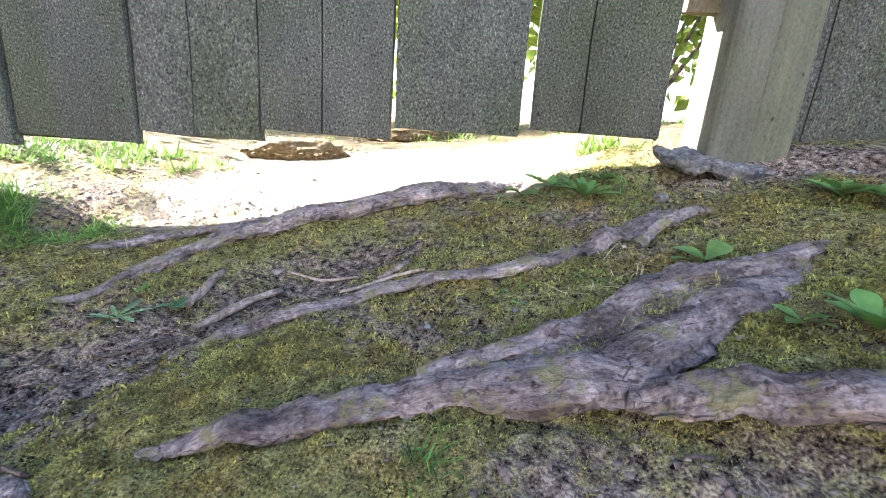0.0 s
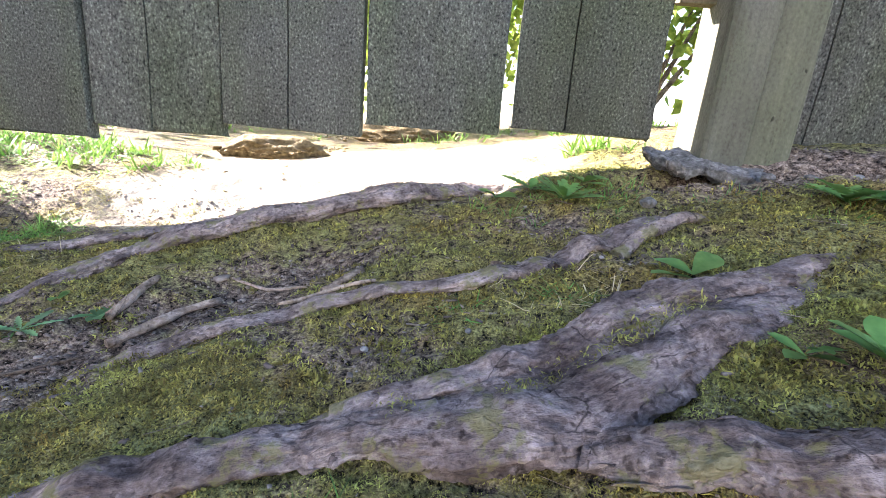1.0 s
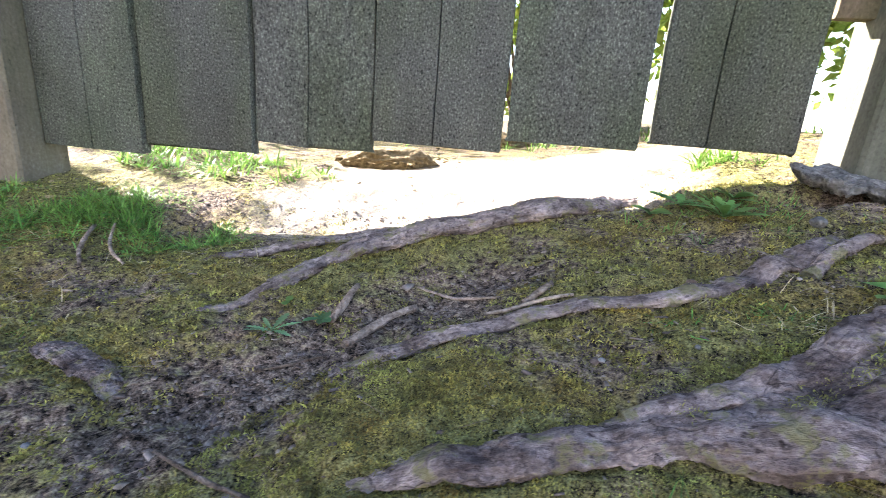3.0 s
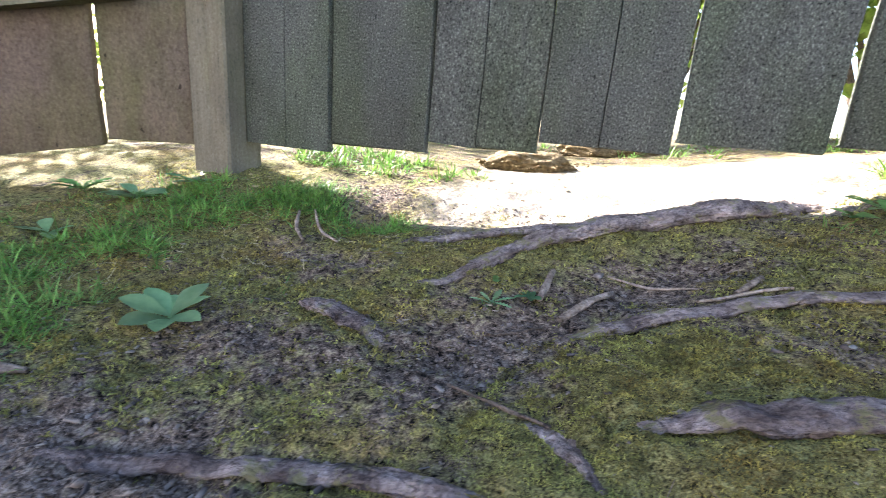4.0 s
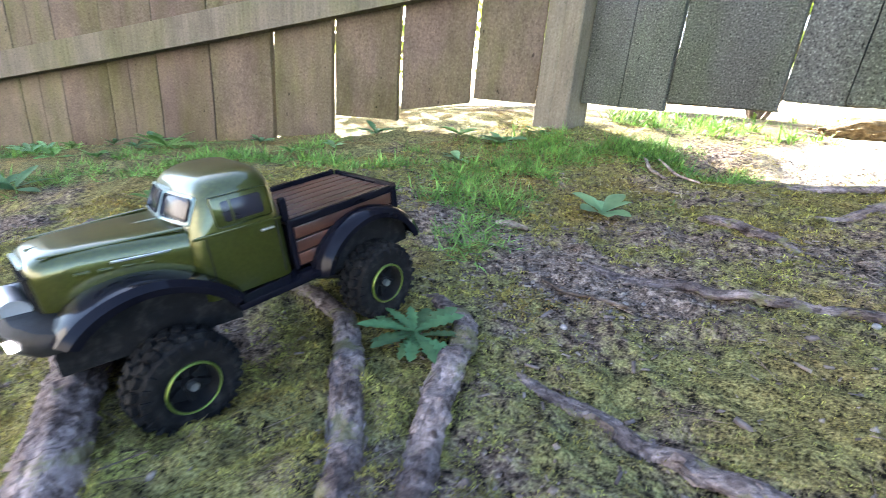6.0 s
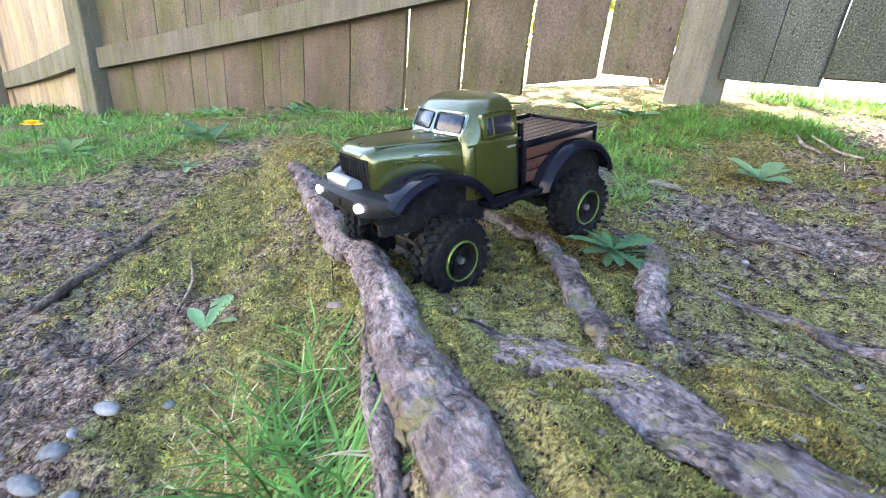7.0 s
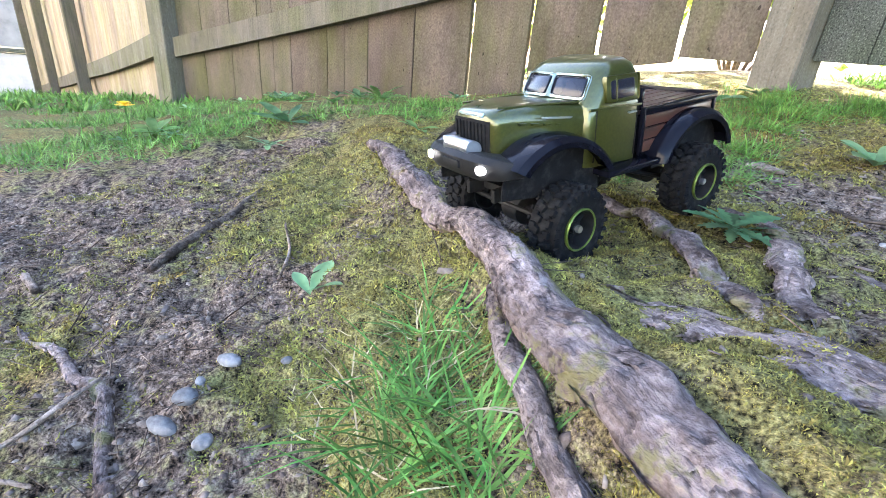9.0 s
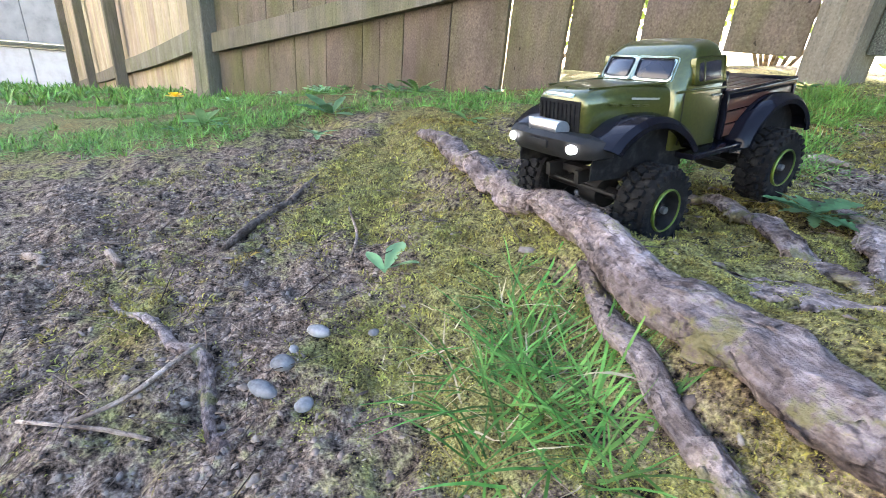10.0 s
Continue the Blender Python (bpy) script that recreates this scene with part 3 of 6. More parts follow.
ROOTS = [
    ("broad flat lilac-grey root with cracked bark crossing the moss", M_ROOT_BIG, 0.2, 0.2,
     [(-0.165, 0.18, 0.004, -0.004), (-0.14, 0.187, 0.006, -0.002), (-0.1, 0.196, 0.012, 0.0), (-0.047, 0.207, 0.0115, 0.002), (-0.001, 0.217, 0.02, 0.003), (0.041, 0.222, 0.028, 0.003), (0.083, 0.238, 0.03, 0.003), (0.13, 0.265, 0.025, 0.003), (0.2, 0.307, 0.023, 0.002), (0.25, 0.34, 0.014, -0.002), (0.29, 0.365, 0.006, -0.008)]),
    ("thick grey root raised over the sunlit hollow", M_ROOT, 0.55, 0.24,
     [(-0.37, 0.34, 0.006, -0.003), (-0.325, 0.38, 0.009, -0.002), (-0.284, 0.445, 0.013, 0.001), (-0.237, 0.485, 0.016, 0.003), (-0.185, 0.516, 0.018, 0.003), (-0.126, 0.541, 0.02, 0.004), (-0.063, 0.565, 0.021, 0.005), (0.0, 0.612, 0.021, 0.003), (0.04, 0.645, 0.019, -0.003), (0.075, 0.668, 0.016, -0.004), (0.11, 0.69, 0.01, -0.012)]),
    ("low mossy root along the edge of the sunlit hollow", M_ROOT, 0.45, 0.16,
     [(-0.52, 0.36, 0.0041, -0.0125), (-0.46, 0.41, 0.0068, -0.0065), (-0.4, 0.47, 0.0095, -0.0005), (-0.33, 0.53, 0.0109, 0.0055), (-0.25, 0.57, 0.0109, 0.0095), (-0.18, 0.555, 0.0082, 0.0075), (-0.13, 0.535, 0.0054, 0.0015)]),
    ("slender grey root winding between moss and litter", M_ROOT, 0.45, 0.12,
     [(-0.21, 0.29, 0.0050, -0.0020), (-0.175, 0.305, 0.0080, 0.0020), (-0.136, 0.325, 0.0090, 0.0050), (-0.078, 0.345, 0.0090, 0.0030), (-0.025, 0.36, 0.0090, 0.0010), (0.022, 0.364, 0.0100, 0.0000), (0.068, 0.374, 0.0110, 0.0000), (0.143, 0.417, 0.0120, 0.0020), (0.2, 0.465, 0.0090, -0.0030), (0.22, 0.485, 0.0060, -0.0090)]),
    ("short forked root end with a rusty knob", M_ROOT, 0.8, 0.14, [(0.15, 0.4, 0.006, 0.0), (0.188, 0.43, 0.007, 0.005), (0.224, 0.449, 0.006, 0.002), (0.245, 0.455, 0.003, -0.004)]),
    ("cracked root over an undercut bank of bare soil", M_ROOT_BIG, 0.7, 0.24, [(0.085, 0.2, 0.008, 0.003), (0.11, 0.192, 0.012, 0.012), (0.14, 0.186, 0.013, 0.017), (0.172, 0.176, 0.014, 0.018), (0.23, 0.165, 0.015, 0.018), (0.32, 0.17, 0.014, 0.01)]),
    ("shallow root just breaking the moss", M_ROOT, 0.5, 0.12, [(-0.47, 0.06, 0.004, -0.002), (-0.445, 0.071, 0.007, 0.001), (-0.395, 0.082, 0.007, 0.001), (-0.361, 0.089, 0.007, 0.001), (-0.303, 0.102, 0.007, 0.001), (-0.261, 0.104, 0.007, 0.0), (-0.215, 0.106, 0.004, -0.004)]),
    ("pale flat root patch worn smooth", M_ROOT_BIG, 0.4, 0.1, [(-0.445, 0.275, 0.006, -0.002), (-0.425, 0.27, 0.011, 0.0), (-0.385, 0.261, 0.011, 0.0), (-0.345, 0.24, 0.006, -0.003)]),
    ("thin root crossing the moss cushion", M_ROOT, 0.55, 0.12, [(-0.215, 0.172, 0.003, -0.002), (-0.2, 0.161, 0.005, 0.0), (-0.186, 0.147, 0.005, 0.0), (-0.165, 0.122, 0.003, -0.003)]),
    ("curved grey root beside the jagged rosette", M_ROOT, 0.5, 0.13, [(-0.7, -0.19, 0.0034, -0.0040), (-0.657, -0.182, 0.0059, 0.0000), (-0.6, -0.15, 0.0068, 0.0020), (-0.545, -0.14, 0.0076, 0.0030), (-0.498, -0.16, 0.0081, 0.0030), (-0.45, -0.19, 0.0085, 0.0020), (-0.41, -0.215, 0.0085, 0.0000), (-0.38, -0.24, 0.0059, -0.0050)]),
    ("twisted grey root under the jagged rosette", M_ROOT, 0.45, 0.15, [(-0.53, -0.075, 0.0032, -0.0040), (-0.495, -0.085, 0.0064, 0.0010), (-0.46, -0.098, 0.0072, 0.0020), (-0.436, -0.13, 0.0076, 0.0030), (-0.417, -0.16, 0.0076, 0.0020), (-0.39, -0.195, 0.0080, 0.0000), (-0.365, -0.225, 0.0056, -0.0060)]),
    ("wide flat root sinking into the moss", M_ROOT_BIG, 0.2, 0.1, [(-0.44, -0.285, 0.0040, -0.0035), (-0.408, -0.276, 0.0105, -0.0022), (-0.38, -0.26, 0.0150, -0.0020), (-0.347, -0.257, 0.0150, -0.0015), (-0.31, -0.262, 0.0145, -0.0010), (-0.25, -0.256, 0.0120, -0.0010)]),
    ("narrow root in worn ground", M_ROOT, 0.5, 0.12, [(-0.42, -0.11, 0.003, -0.003), (-0.387, -0.104, 0.0055, 0.0), (-0.336, -0.104, 0.006, 0.001), (-0.29, -0.11, 0.006, 0.001), (-0.22, -0.12, 0.004, -0.002)]),
    ("great grey root holding back the upper bank", M_ROOT_BIG, 0.75, 0.16, [(-0.88, -0.232, 0.0065, -0.004), (-0.82, -0.243, 0.0092, 0.003), (-0.729, -0.257, 0.0115, 0.0045), (-0.649, -0.269, 0.0126, 0.005), (-0.579, -0.28, 0.0132, 0.005), (-0.509, -0.293, 0.0131, 0.005), (-0.454, -0.305, 0.0139, 0.005), (-0.413, -0.3155, 0.0138, 0.005), (-0.378, -0.323, 0.0131, 0.005), (-0.35, -0.328, 0.0126, 0.005), (-0.3, -0.34, 0.012, 0.005), (-0.2, -0.36, 0.012, 0.004)]),
    ("thin side root hugging the great root", M_ROOT, 0.8, 0.15, [(-0.475, -0.308, 0.003, 0.0), (-0.457, -0.315, 0.005, 0.003), (-0.43, -0.325, 0.006, 0.005), (-0.407, -0.332, 0.006, 0.005), (-0.389, -0.339, 0.006, 0.004), (-0.37, -0.343, 0.0055, 0.003), (-0.345, -0.349, 0.005, 0.0), (-0.3, -0.36, 0.004, -0.004)]),
    ("knotted thin root lying on bare soil", M_ROOT, 0.85, 0.18, [(-0.665, -0.553, 0.0017, -0.0015), (-0.64, -0.54, 0.0025, 0.0015), (-0.617, -0.522, 0.0028, 0.0015), (-0.572, -0.504, 0.0031, 0.0025), (-0.551, -0.489, 0.0033, 0.0025), (-0.527, -0.487, 0.0031, 0.0015), (-0.503, -0.486, 0.0028, 0.0005), (-0.48, -0.478, 0.0017, -0.0015)]),
]

def root_furrows():
    """Narrow furrows in the soil along both flanks of every root."""
    total = 0 * XX
    for _, _, _, _, rows in ROOTS:
        line = glide(rows, 0.004)
        if line[:, 2].max() < 0.0065:
            continue
        i0, i1 = np.searchsorted(GX, [line[:, 0].min() - 0.05, line[:, 0].max() + 0.05])
        j0, j1 = np.searchsorted(GY, [line[:, 1].min() - 0.05, line[:, 1].max() + 0.05])
        x, y = XX[j0:j1, i0:i1], YY[j0:j1, i0:i1]
        broken = np.clip(0.6 + 1.1 * lattice_noise(x, y, 0.03, 95), 0, 1)
        inside = np.full(x.shape, 9.0)
        for px, py, w, _ in line:
            inside = np.minimum(inside, np.hypot(x - px, y - py) - w * 1.08)
        off = np.where(inside < -0.003, 9.0, np.abs(inside))
        total[j0:j1, i0:i1] = np.maximum(total[j0:j1, i0:i1], broken * np.exp(-(off / 0.0045) ** 2))
    return total


GROUND = GROUND - 0.0055 * root_furrows()


def make_ground():
    ny, nx = GROUND.shape
    v = np.stack([XX, YY, GROUND], -1).reshape(-1, 3)
    i = (np.arange(ny - 1)[:, None] * nx + np.arange(nx - 1)[None]).ravel()
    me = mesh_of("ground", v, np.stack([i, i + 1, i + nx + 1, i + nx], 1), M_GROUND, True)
    a = me.attributes.new("moss", "FLOAT", "POINT")
    a.data.foreach_set("value", MOSS.ravel().astype(np.float32))
    # paler soil colour imitating strong sunlight under and beyond the fence
    bare = stretches(XX, YY, [(-0.36, 0.68, 0.02, 0.72, 0.12, 1.2), (-0.3, 0.95, 0.1, 0.95, 0.18, 1.0)])
    sun_pale = np.clip(bare - 0.3 + np.minimum(bare, 1) * (0.45 * lattice_noise(XX, YY, 0.06, 98) + 0.35 * lattice_noise(XX, YY, 0.02, 99)), 0, 0.85)
    a = me.attributes.new("sun_pale", "FLOAT", "POINT")
    a.data.foreach_set("value", sun_pale.ravel().astype(np.float32))
    return tagged(new("ground", me), "uneven dry soil with cushions of yellow-green moss", "ground", kind="structure")


make_ground()


def height_at(x, y):
    """The built ground's height at arrays of places."""
    x, y = np.asarray(x, float), np.asarray(y, float)
    i = np.clip(np.searchsorted(GX, x) - 1, 0, len(GX) - 2)
    j = np.clip(np.searchsorted(GY, y) - 1, 0, len(GY) - 2)
    u, v = (x - GX[i]) / (GX[i + 1] - GX[i]), (y - GY[j]) / (GY[j + 1] - GY[j])
    return (GROUND[j, i] * (1 - u) + GROUND[j, i + 1] * u) * (1 - v) + (GROUND[j + 1, i] * (1 - u) + GROUND[j + 1, i + 1] * u) * v


def floor_z(x, y):
    return float(height_at([x], [y])[0])


# ---- roots and sticks: bark-covered sweeps ----
def bark_sweep(name, rows, mat, seed, flat=0.75, relief=0.16, sides=52, step=0.0019, on_ground=True, flakes=0):
    """A root or stick along rows of x, y, half width, height of its axis over the ground."""
    line = glide(rows, step)
    n = len(line)
    run = np.r_[0, np.cumsum(np.linalg.norm(np.diff(line[:, :2], axis=0), axis=1))]
    sway = lattice_noise(run, 0 * run, 0.05, seed) * 0.16 * line[:, 2]
    ahead = np.gradient(line[:, :2], axis=0)
    ahead /= np.linalg.norm(ahead, axis=1)[:, None] + 1e-9
    side = np.stack([-ahead[:, 1], ahead[:, 0]], 1)
    xy = line[:, :2] + side * sway[:, None]
    z = line[:, 3] + (height_at(xy[:, 0], xy[:, 1]) if on_ground else 0)
    if on_ground:
        k = np.ones(9) / 9
        z = np.convolve(np.pad(z, 4, mode="edge"), k, "valid")
    a = np.linspace(0, 2 * np.pi, sides, endpoint=False) - np.pi / 2
    s, g = np.meshgrid(run, a, indexing="ij")
    w = line[:, 2][:, None]
    wrap = g * w * 1.0
    lumps = lattice_noise(s * 0.6 + 5, wrap + 3, 0.016, seed + 1) * 0.3 + lattice_noise(s, wrap, 0.045, seed + 3) * 0.6
    # long ribs with sharp furrows between them, and flat plates of bark
    twist = wrap + 0.006 * lattice_noise(s, 0 * s, 0.05, seed + 11)
    ridges = 0.75 - 1.5 * np.abs(lattice_noise(s * 0.16, twist + 9, 0.0085, seed + 2)) ** 0.7
    ridges = -ridges * 0.35 + lattice_noise(s * 0.4, twist, 0.005, seed + 12) * 0.25
    plates = lattice_noise(s * 0.4 + 2, wrap + 1, 0.008, seed + 4) * 1.9 + 0.7 * lattice_noise(s, wrap, 0.005, seed + 6)
    plates = np.round(plates) * 0.3 + 0.04 * plates
    chips = 0.5 * lattice_noise(s * 0.6, wrap, 0.0026, seed + 5)
    r = w * (1 + relief * (lumps * np.clip(w / 0.01, 0.5, 1) + (ridges + plates + chips) * np.clip(0.016 / w, 0.55, 1.2)))
    # each edge wanders on its own
    r = r * (1 + 0.15 * np.where(np.cos(g) > 0, lattice_noise(s, 0 * s + 3, 0.05, seed + 7), lattice_noise(s, 0 * s + 40, 0.05, seed + 8)) * np.abs(np.cos(g)))
    across, over = r * np.cos(g), r * np.sin(g) * flat
    v = np.stack([xy[:, 0][:, None] + side[:, 0][:, None] * across, xy[:, 1][:, None] + side[:, 1][:, None] * across, z[:, None] + over], -1).reshape(-1, 3)
    i = np.arange(n - 1)[:, None] * sides
    j = np.arange(sides)[None]
    f = np.stack([i + j, i + (j + 1) % sides, i + sides + (j + 1) % sides, i + sides + j], -1).reshape(-1, 4)
    tips = np.array([[xy[0, 0], xy[0, 1], z[0]], [xy[-1, 0], xy[-1, 1], z[-1]]])
    v = np.vstack([v, tips])
    c, e = n * sides, (n - 1) * sides
    q = np.arange(sides)
    caps = np.vstack([np.stack([q * 0 + c, (q + 1) % sides, q, q], 1)[:, [0, 1, 2, 2]], np.stack([q * 0 + c + 1, e + q, e + (q + 1) % sides, e + (q + 1) % sides], 1)])
    me = bpy.data.meshes.new(name)
    me.from_pydata(v.tolist(), [], f.tolist() + [list(dict.fromkeys(t)) for t in caps.tolist()])
    me.materials.append(mat)
    me.shade_smooth()
    at = me.attributes.new("lengthwise", "FLOAT_VECTOR", "POINT")
    at.data.foreach_set("vector", np.vstack([np.stack([s * 50, wrap * 50, 0 * s + seed], -1).reshape(-1, 3), tips * 50]).astype(np.float32).ravel())
    ob = new(name, me)
    if flakes:
        # loose scales of bark lying along the upper side
        r = np.random.default_rng(seed + 50)
        grid = v[: n * sides].reshape(n, sides, 3)
        i, j = r.integers(2, n - 2, flakes), r.integers(sides // 2 - sides // 3, sides // 2 + sides // 3, flakes)
        keep = lattice_noise(run[i], wrap[i, j], 0.02, seed + 9) + r.normal(0, 0.3, flakes) > 0
        i, j = i[keep], j[keep]
        m = len(i)
        fwd = grid[i + 2, j] - grid[i - 2, j]
        fwd /= np.linalg.norm(fwd, axis=1)[:, None] + 1e-9
        cross = grid[i, (j + 2) % sides] - grid[i, j - 2]
        cross /= np.linalg.norm(cross, axis=1)[:, None] + 1e-9
        up = np.cross(fwd, cross)
        up *= np.sign(up[:, 2])[:, None]
        up += fwd * r.normal(0, 0.12, m)[:, None] + cross * r.normal(0, 0.12, m)[:, None]
        shape = np.array([[-1, -0.5, -0.6], [-0.3, -1, -0.6], [0.9, -0.7, -0.6], [1, 0.5, -0.6], [0.2, 1, -0.6], [-0.9, 0.6, -0.6], [-0.8, -0.4, 0.5], [-0.25, -0.8, 0.5], [0.7, -0.55, 0.5], [0.85, 0.4, 0.5], [0.15, 0.8, 0.5], [-0.75, 0.5, 0.5]])
        size = np.stack([r.gamma(3, 0.0008, m) + 0.001, r.gamma(3, 0.0005, m) + 0.0006, r.uniform(0.0003, 0.0008, m)], 1)
        p = shape[None] * size[:, None, :] * r.uniform(0.7, 1.3, (m, 12, 1))
        fv = grid[i, j][:, None, :] + p[..., :1] * fwd[:, None] + p[..., 1:2] * cross[:, None] + p[..., 2:] * up[:, None]
        ff = np.array([[6, 7, 8, 9], [6, 9, 10, 11], [0, 1, 7, 6], [1, 2, 8, 7], [2, 3, 9, 8], [3, 4, 10, 9], [4, 5, 11, 10], [5, 0, 6, 11]])
        fm = mesh_of("loose_bark", fv.reshape(-1, 3), (ff[None] + (np.arange(m) * 12)[:, None, None]).reshape(-1, 4), mat)
        at = fm.attributes.new("lengthwise", "FLOAT_VECTOR", "POINT")
        at.data.foreach_set("vector", (fv * 50 + r.uniform(0, 9, (m, 1, 3))).astype(np.float32).ravel())
        scales = new("loose_bark", fm)
        scales.parent = ob
        scales["kind"] = "stuff"
    return ob


for n, (label, mat, flat, relief, rows) in enumerate(ROOTS):
    root = tagged(bark_sweep("tree_root", rows, mat, 20 + 7 * n, flat, relief, flakes=1100 if mat == M_ROOT_BIG else 400), label, "root", "surface roots")
    if n == 0:
        # two swollen strands run along its edges, with a groove between
        for k, strand in enumerate(([(-0.02, 0.222, 0.005, 0.002), (0.0, 0.228, 0.008, 0.006), (0.042, 0.244, 0.011, 0.008), (0.085, 0.263, 0.012, 0.008), (0.13, 0.291, 0.013, 0.008), (0.19, 0.317, 0.014, 0.007), (0.245, 0.342, 0.011, 0.002), (0.29, 0.365, 0.005, -0.005)],
                                    [(-0.155, 0.184, 0.003, -0.002), (-0.1, 0.192, 0.011, 0.002), (-0.047, 0.205, 0.012, 0.003), (0.0, 0.209, 0.015, 0.004), (0.041, 0.206, 0.019, 0.005), (0.08, 0.217, 0.019, 0.005), (0.117, 0.24, 0.017, 0.005), (0.15, 0.266, 0.015, 0.004), (0.19, 0.288, 0.012, 0.002), (0.23, 0.315, 0.007, -0.004)])):
            bark_sweep("strand", strand, M_ROOT_BIG, 7 + 4 * k, 0.5, 0.24, flakes=0).parent = root

STICKS = [
    ("broken dead stick with a knuckle", [(-0.213, 0.326, 0.0032, 0.004), (-0.203, 0.347, 0.0036, 0.005), (-0.192, 0.368, 0.0042, 0.006), (-0.187, 0.377, 0.003, 0.006), (-0.17, 0.4, 0.0034, 0.006)]),
    ("short dead stick leaning on soil", [(-0.236, 0.357, 0.003, 0.003), (-0.233, 0.38, 0.0034, 0.004), (-0.231, 0.41, 0.0028, 0.005)]),
    ("curved thin brown twig", [(-0.176, 0.432, 0.0012, 0.003), (-0.155, 0.424, 0.0014, 0.004), (-0.137, 0.416, 0.0015, 0.003), (-0.092, 0.4, 0.0013, 0.003)]),
    ("stubby reddish dead stick", [(-0.072, 0.37, 0.003, 0.003), (-0.048, 0.4, 0.0034, 0.004)]),
    ("pale straight dead twig", [(-0.103, 0.36, 0.0014, 0.003), (-0.07, 0.366, 0.0016, 0.004), (-0.032, 0.374, 0.0013, 0.004)]),
    ("dark half-buried dead stick", [(-0.69, -0.476, 0.0018, 0.003), (-0.702, -0.469, 0.0038, 0.003), (-0.74, -0.445, 0.0045, 0.003), (-0.8, -0.4, 0.0036, 0.001), (-0.86, -0.37, 0.002, -0.001)]),
    ("small cut stub of wood", [(-0.735, -0.563, 0.003, 0.003), (-0.71, -0.552, 0.003, 0.003)]),
    ("grey curled dead stick", [(-0.775, -0.63, 0.003, 0.003), (-0.76, -0.615, 0.004, 0.003), (-0.745, -0.612, 0.002, 0.001)]),
    ("thin straight twig over the thin root", [(-0.53, -0.545, 0.0012, 0.003), (-0.535, -0.52, 0.0013, 0.004), (-0.56, -0.49, 0.0012, 0.005)]),
    ("pale bent dead twig", [(-0.545, -0.57, 0.001, 0.002), (-0.52, -0.53, 0.0012, 0.003), (-0.507, -0.51, 0.001, 0.003)]),
    ("dark twig on bark litter", [(-0.475, 0.01, 0.0015, 0.003), (-0.43, 0.0, 0.0017, 0.004), (-0.395, 0.005, 0.0012, 0.003)]),
    ("pale pointed chip of wood", [(-0.595, 0.09, 0.0015, 0.003), (-0.585, 0.1, 0.0045, 0.004), (-0.565, 0.11, 0.002, 0.003)]),
    ("long dry twig beside the fence", [(-0.62, 0.5, 0.002, 0.006), (-0.58, 0.44, 0.0026, 0.006), (-0.54, 0.4, 0.002, 0.004)]),
    ("second dry twig beside the fence", [(-0.6, 0.51, 0.0015, 0.008), (-0.55, 0.45, 0.002, 0.007), (-0.5, 0.415, 0.0015, 0.004)]),
    ("fine twig across bare soil", [(-0.71, -0.37, 0.001, 0.003), (-0.66, -0.375, 0.0012, 0.004), (-0.62, -0.39, 0.001, 0.003)]),
    ("forked grey dead twig", [(-0.78, -0.05, 0.0025, 0.005), (-0.74, -0.07, 0.003, 0.008), (-0.7, -0.06, 0.002, 0.003)]),
    ("fine dark twig in the litter", [(-0.27, 0.29, 0.001, 0.002), (-0.25, 0.3, 0.0013, 0.003), (-0.225, 0.32, 0.001, 0.003)]),
    ("thin dark twig on moss", [(-0.27, 0.19, 0.001, 0.003), (-0.23, 0.175, 0.0013, 0.004), (-0.2, 0.17, 0.001, 0.002)]),
]
for n, (label, rows) in enumerate(STICKS):
    tagged(bark_sweep("stick", rows, M_STICK_DARK if "dark" in label else M_STICK, 300 + 5 * n, 1.0, 0.18, 10, 0.005), label, "stick", "fallen sticks")


# ---- scattered small stuff ----
def scatter(name, shape, faces, at, turn, tilt, size, mat, label, category):
    """Many copies of a small shape as one object. size: n or n x 3."""
    c, s, ct, st = np.cos(turn), np.sin(turn), np.cos(tilt), np.sin(tilt)
    size = size[:, None, None] if size.ndim == 1 else size[:, None, :]
    p = shape[None] * size
    y, z = p[..., 1] * ct[:, None] - p[..., 2] * st[:, None], p[..., 1] * st[:, None] + p[..., 2] * ct[:, None]
    x = p[..., 0]
    v = np.stack([x * c[:, None] - y * s[:, None], x * s[:, None] + y * c[:, None], z], -1) + at[:, None, :]
    f = (faces[None] + (np.arange(len(at)) * len(shape))[:, None, None]).reshape(-1, faces.shape[1])
    return tagged(new(name, mesh_of(name, v.reshape(-1, 3), f, mat)), label, category, kind="stuff")


def places(rng, n, x0, x1, y0, y1, chance):
    x, y = rng.uniform(x0, x1, n), rng.uniform(y0, y1, n)
    keep = rng.random(n) < chance(x, y)
    x, y = x[keep], y[keep]
    return np.stack([x, y, height_at(x, y)], 1)


rng = np.random.default_rng(11)


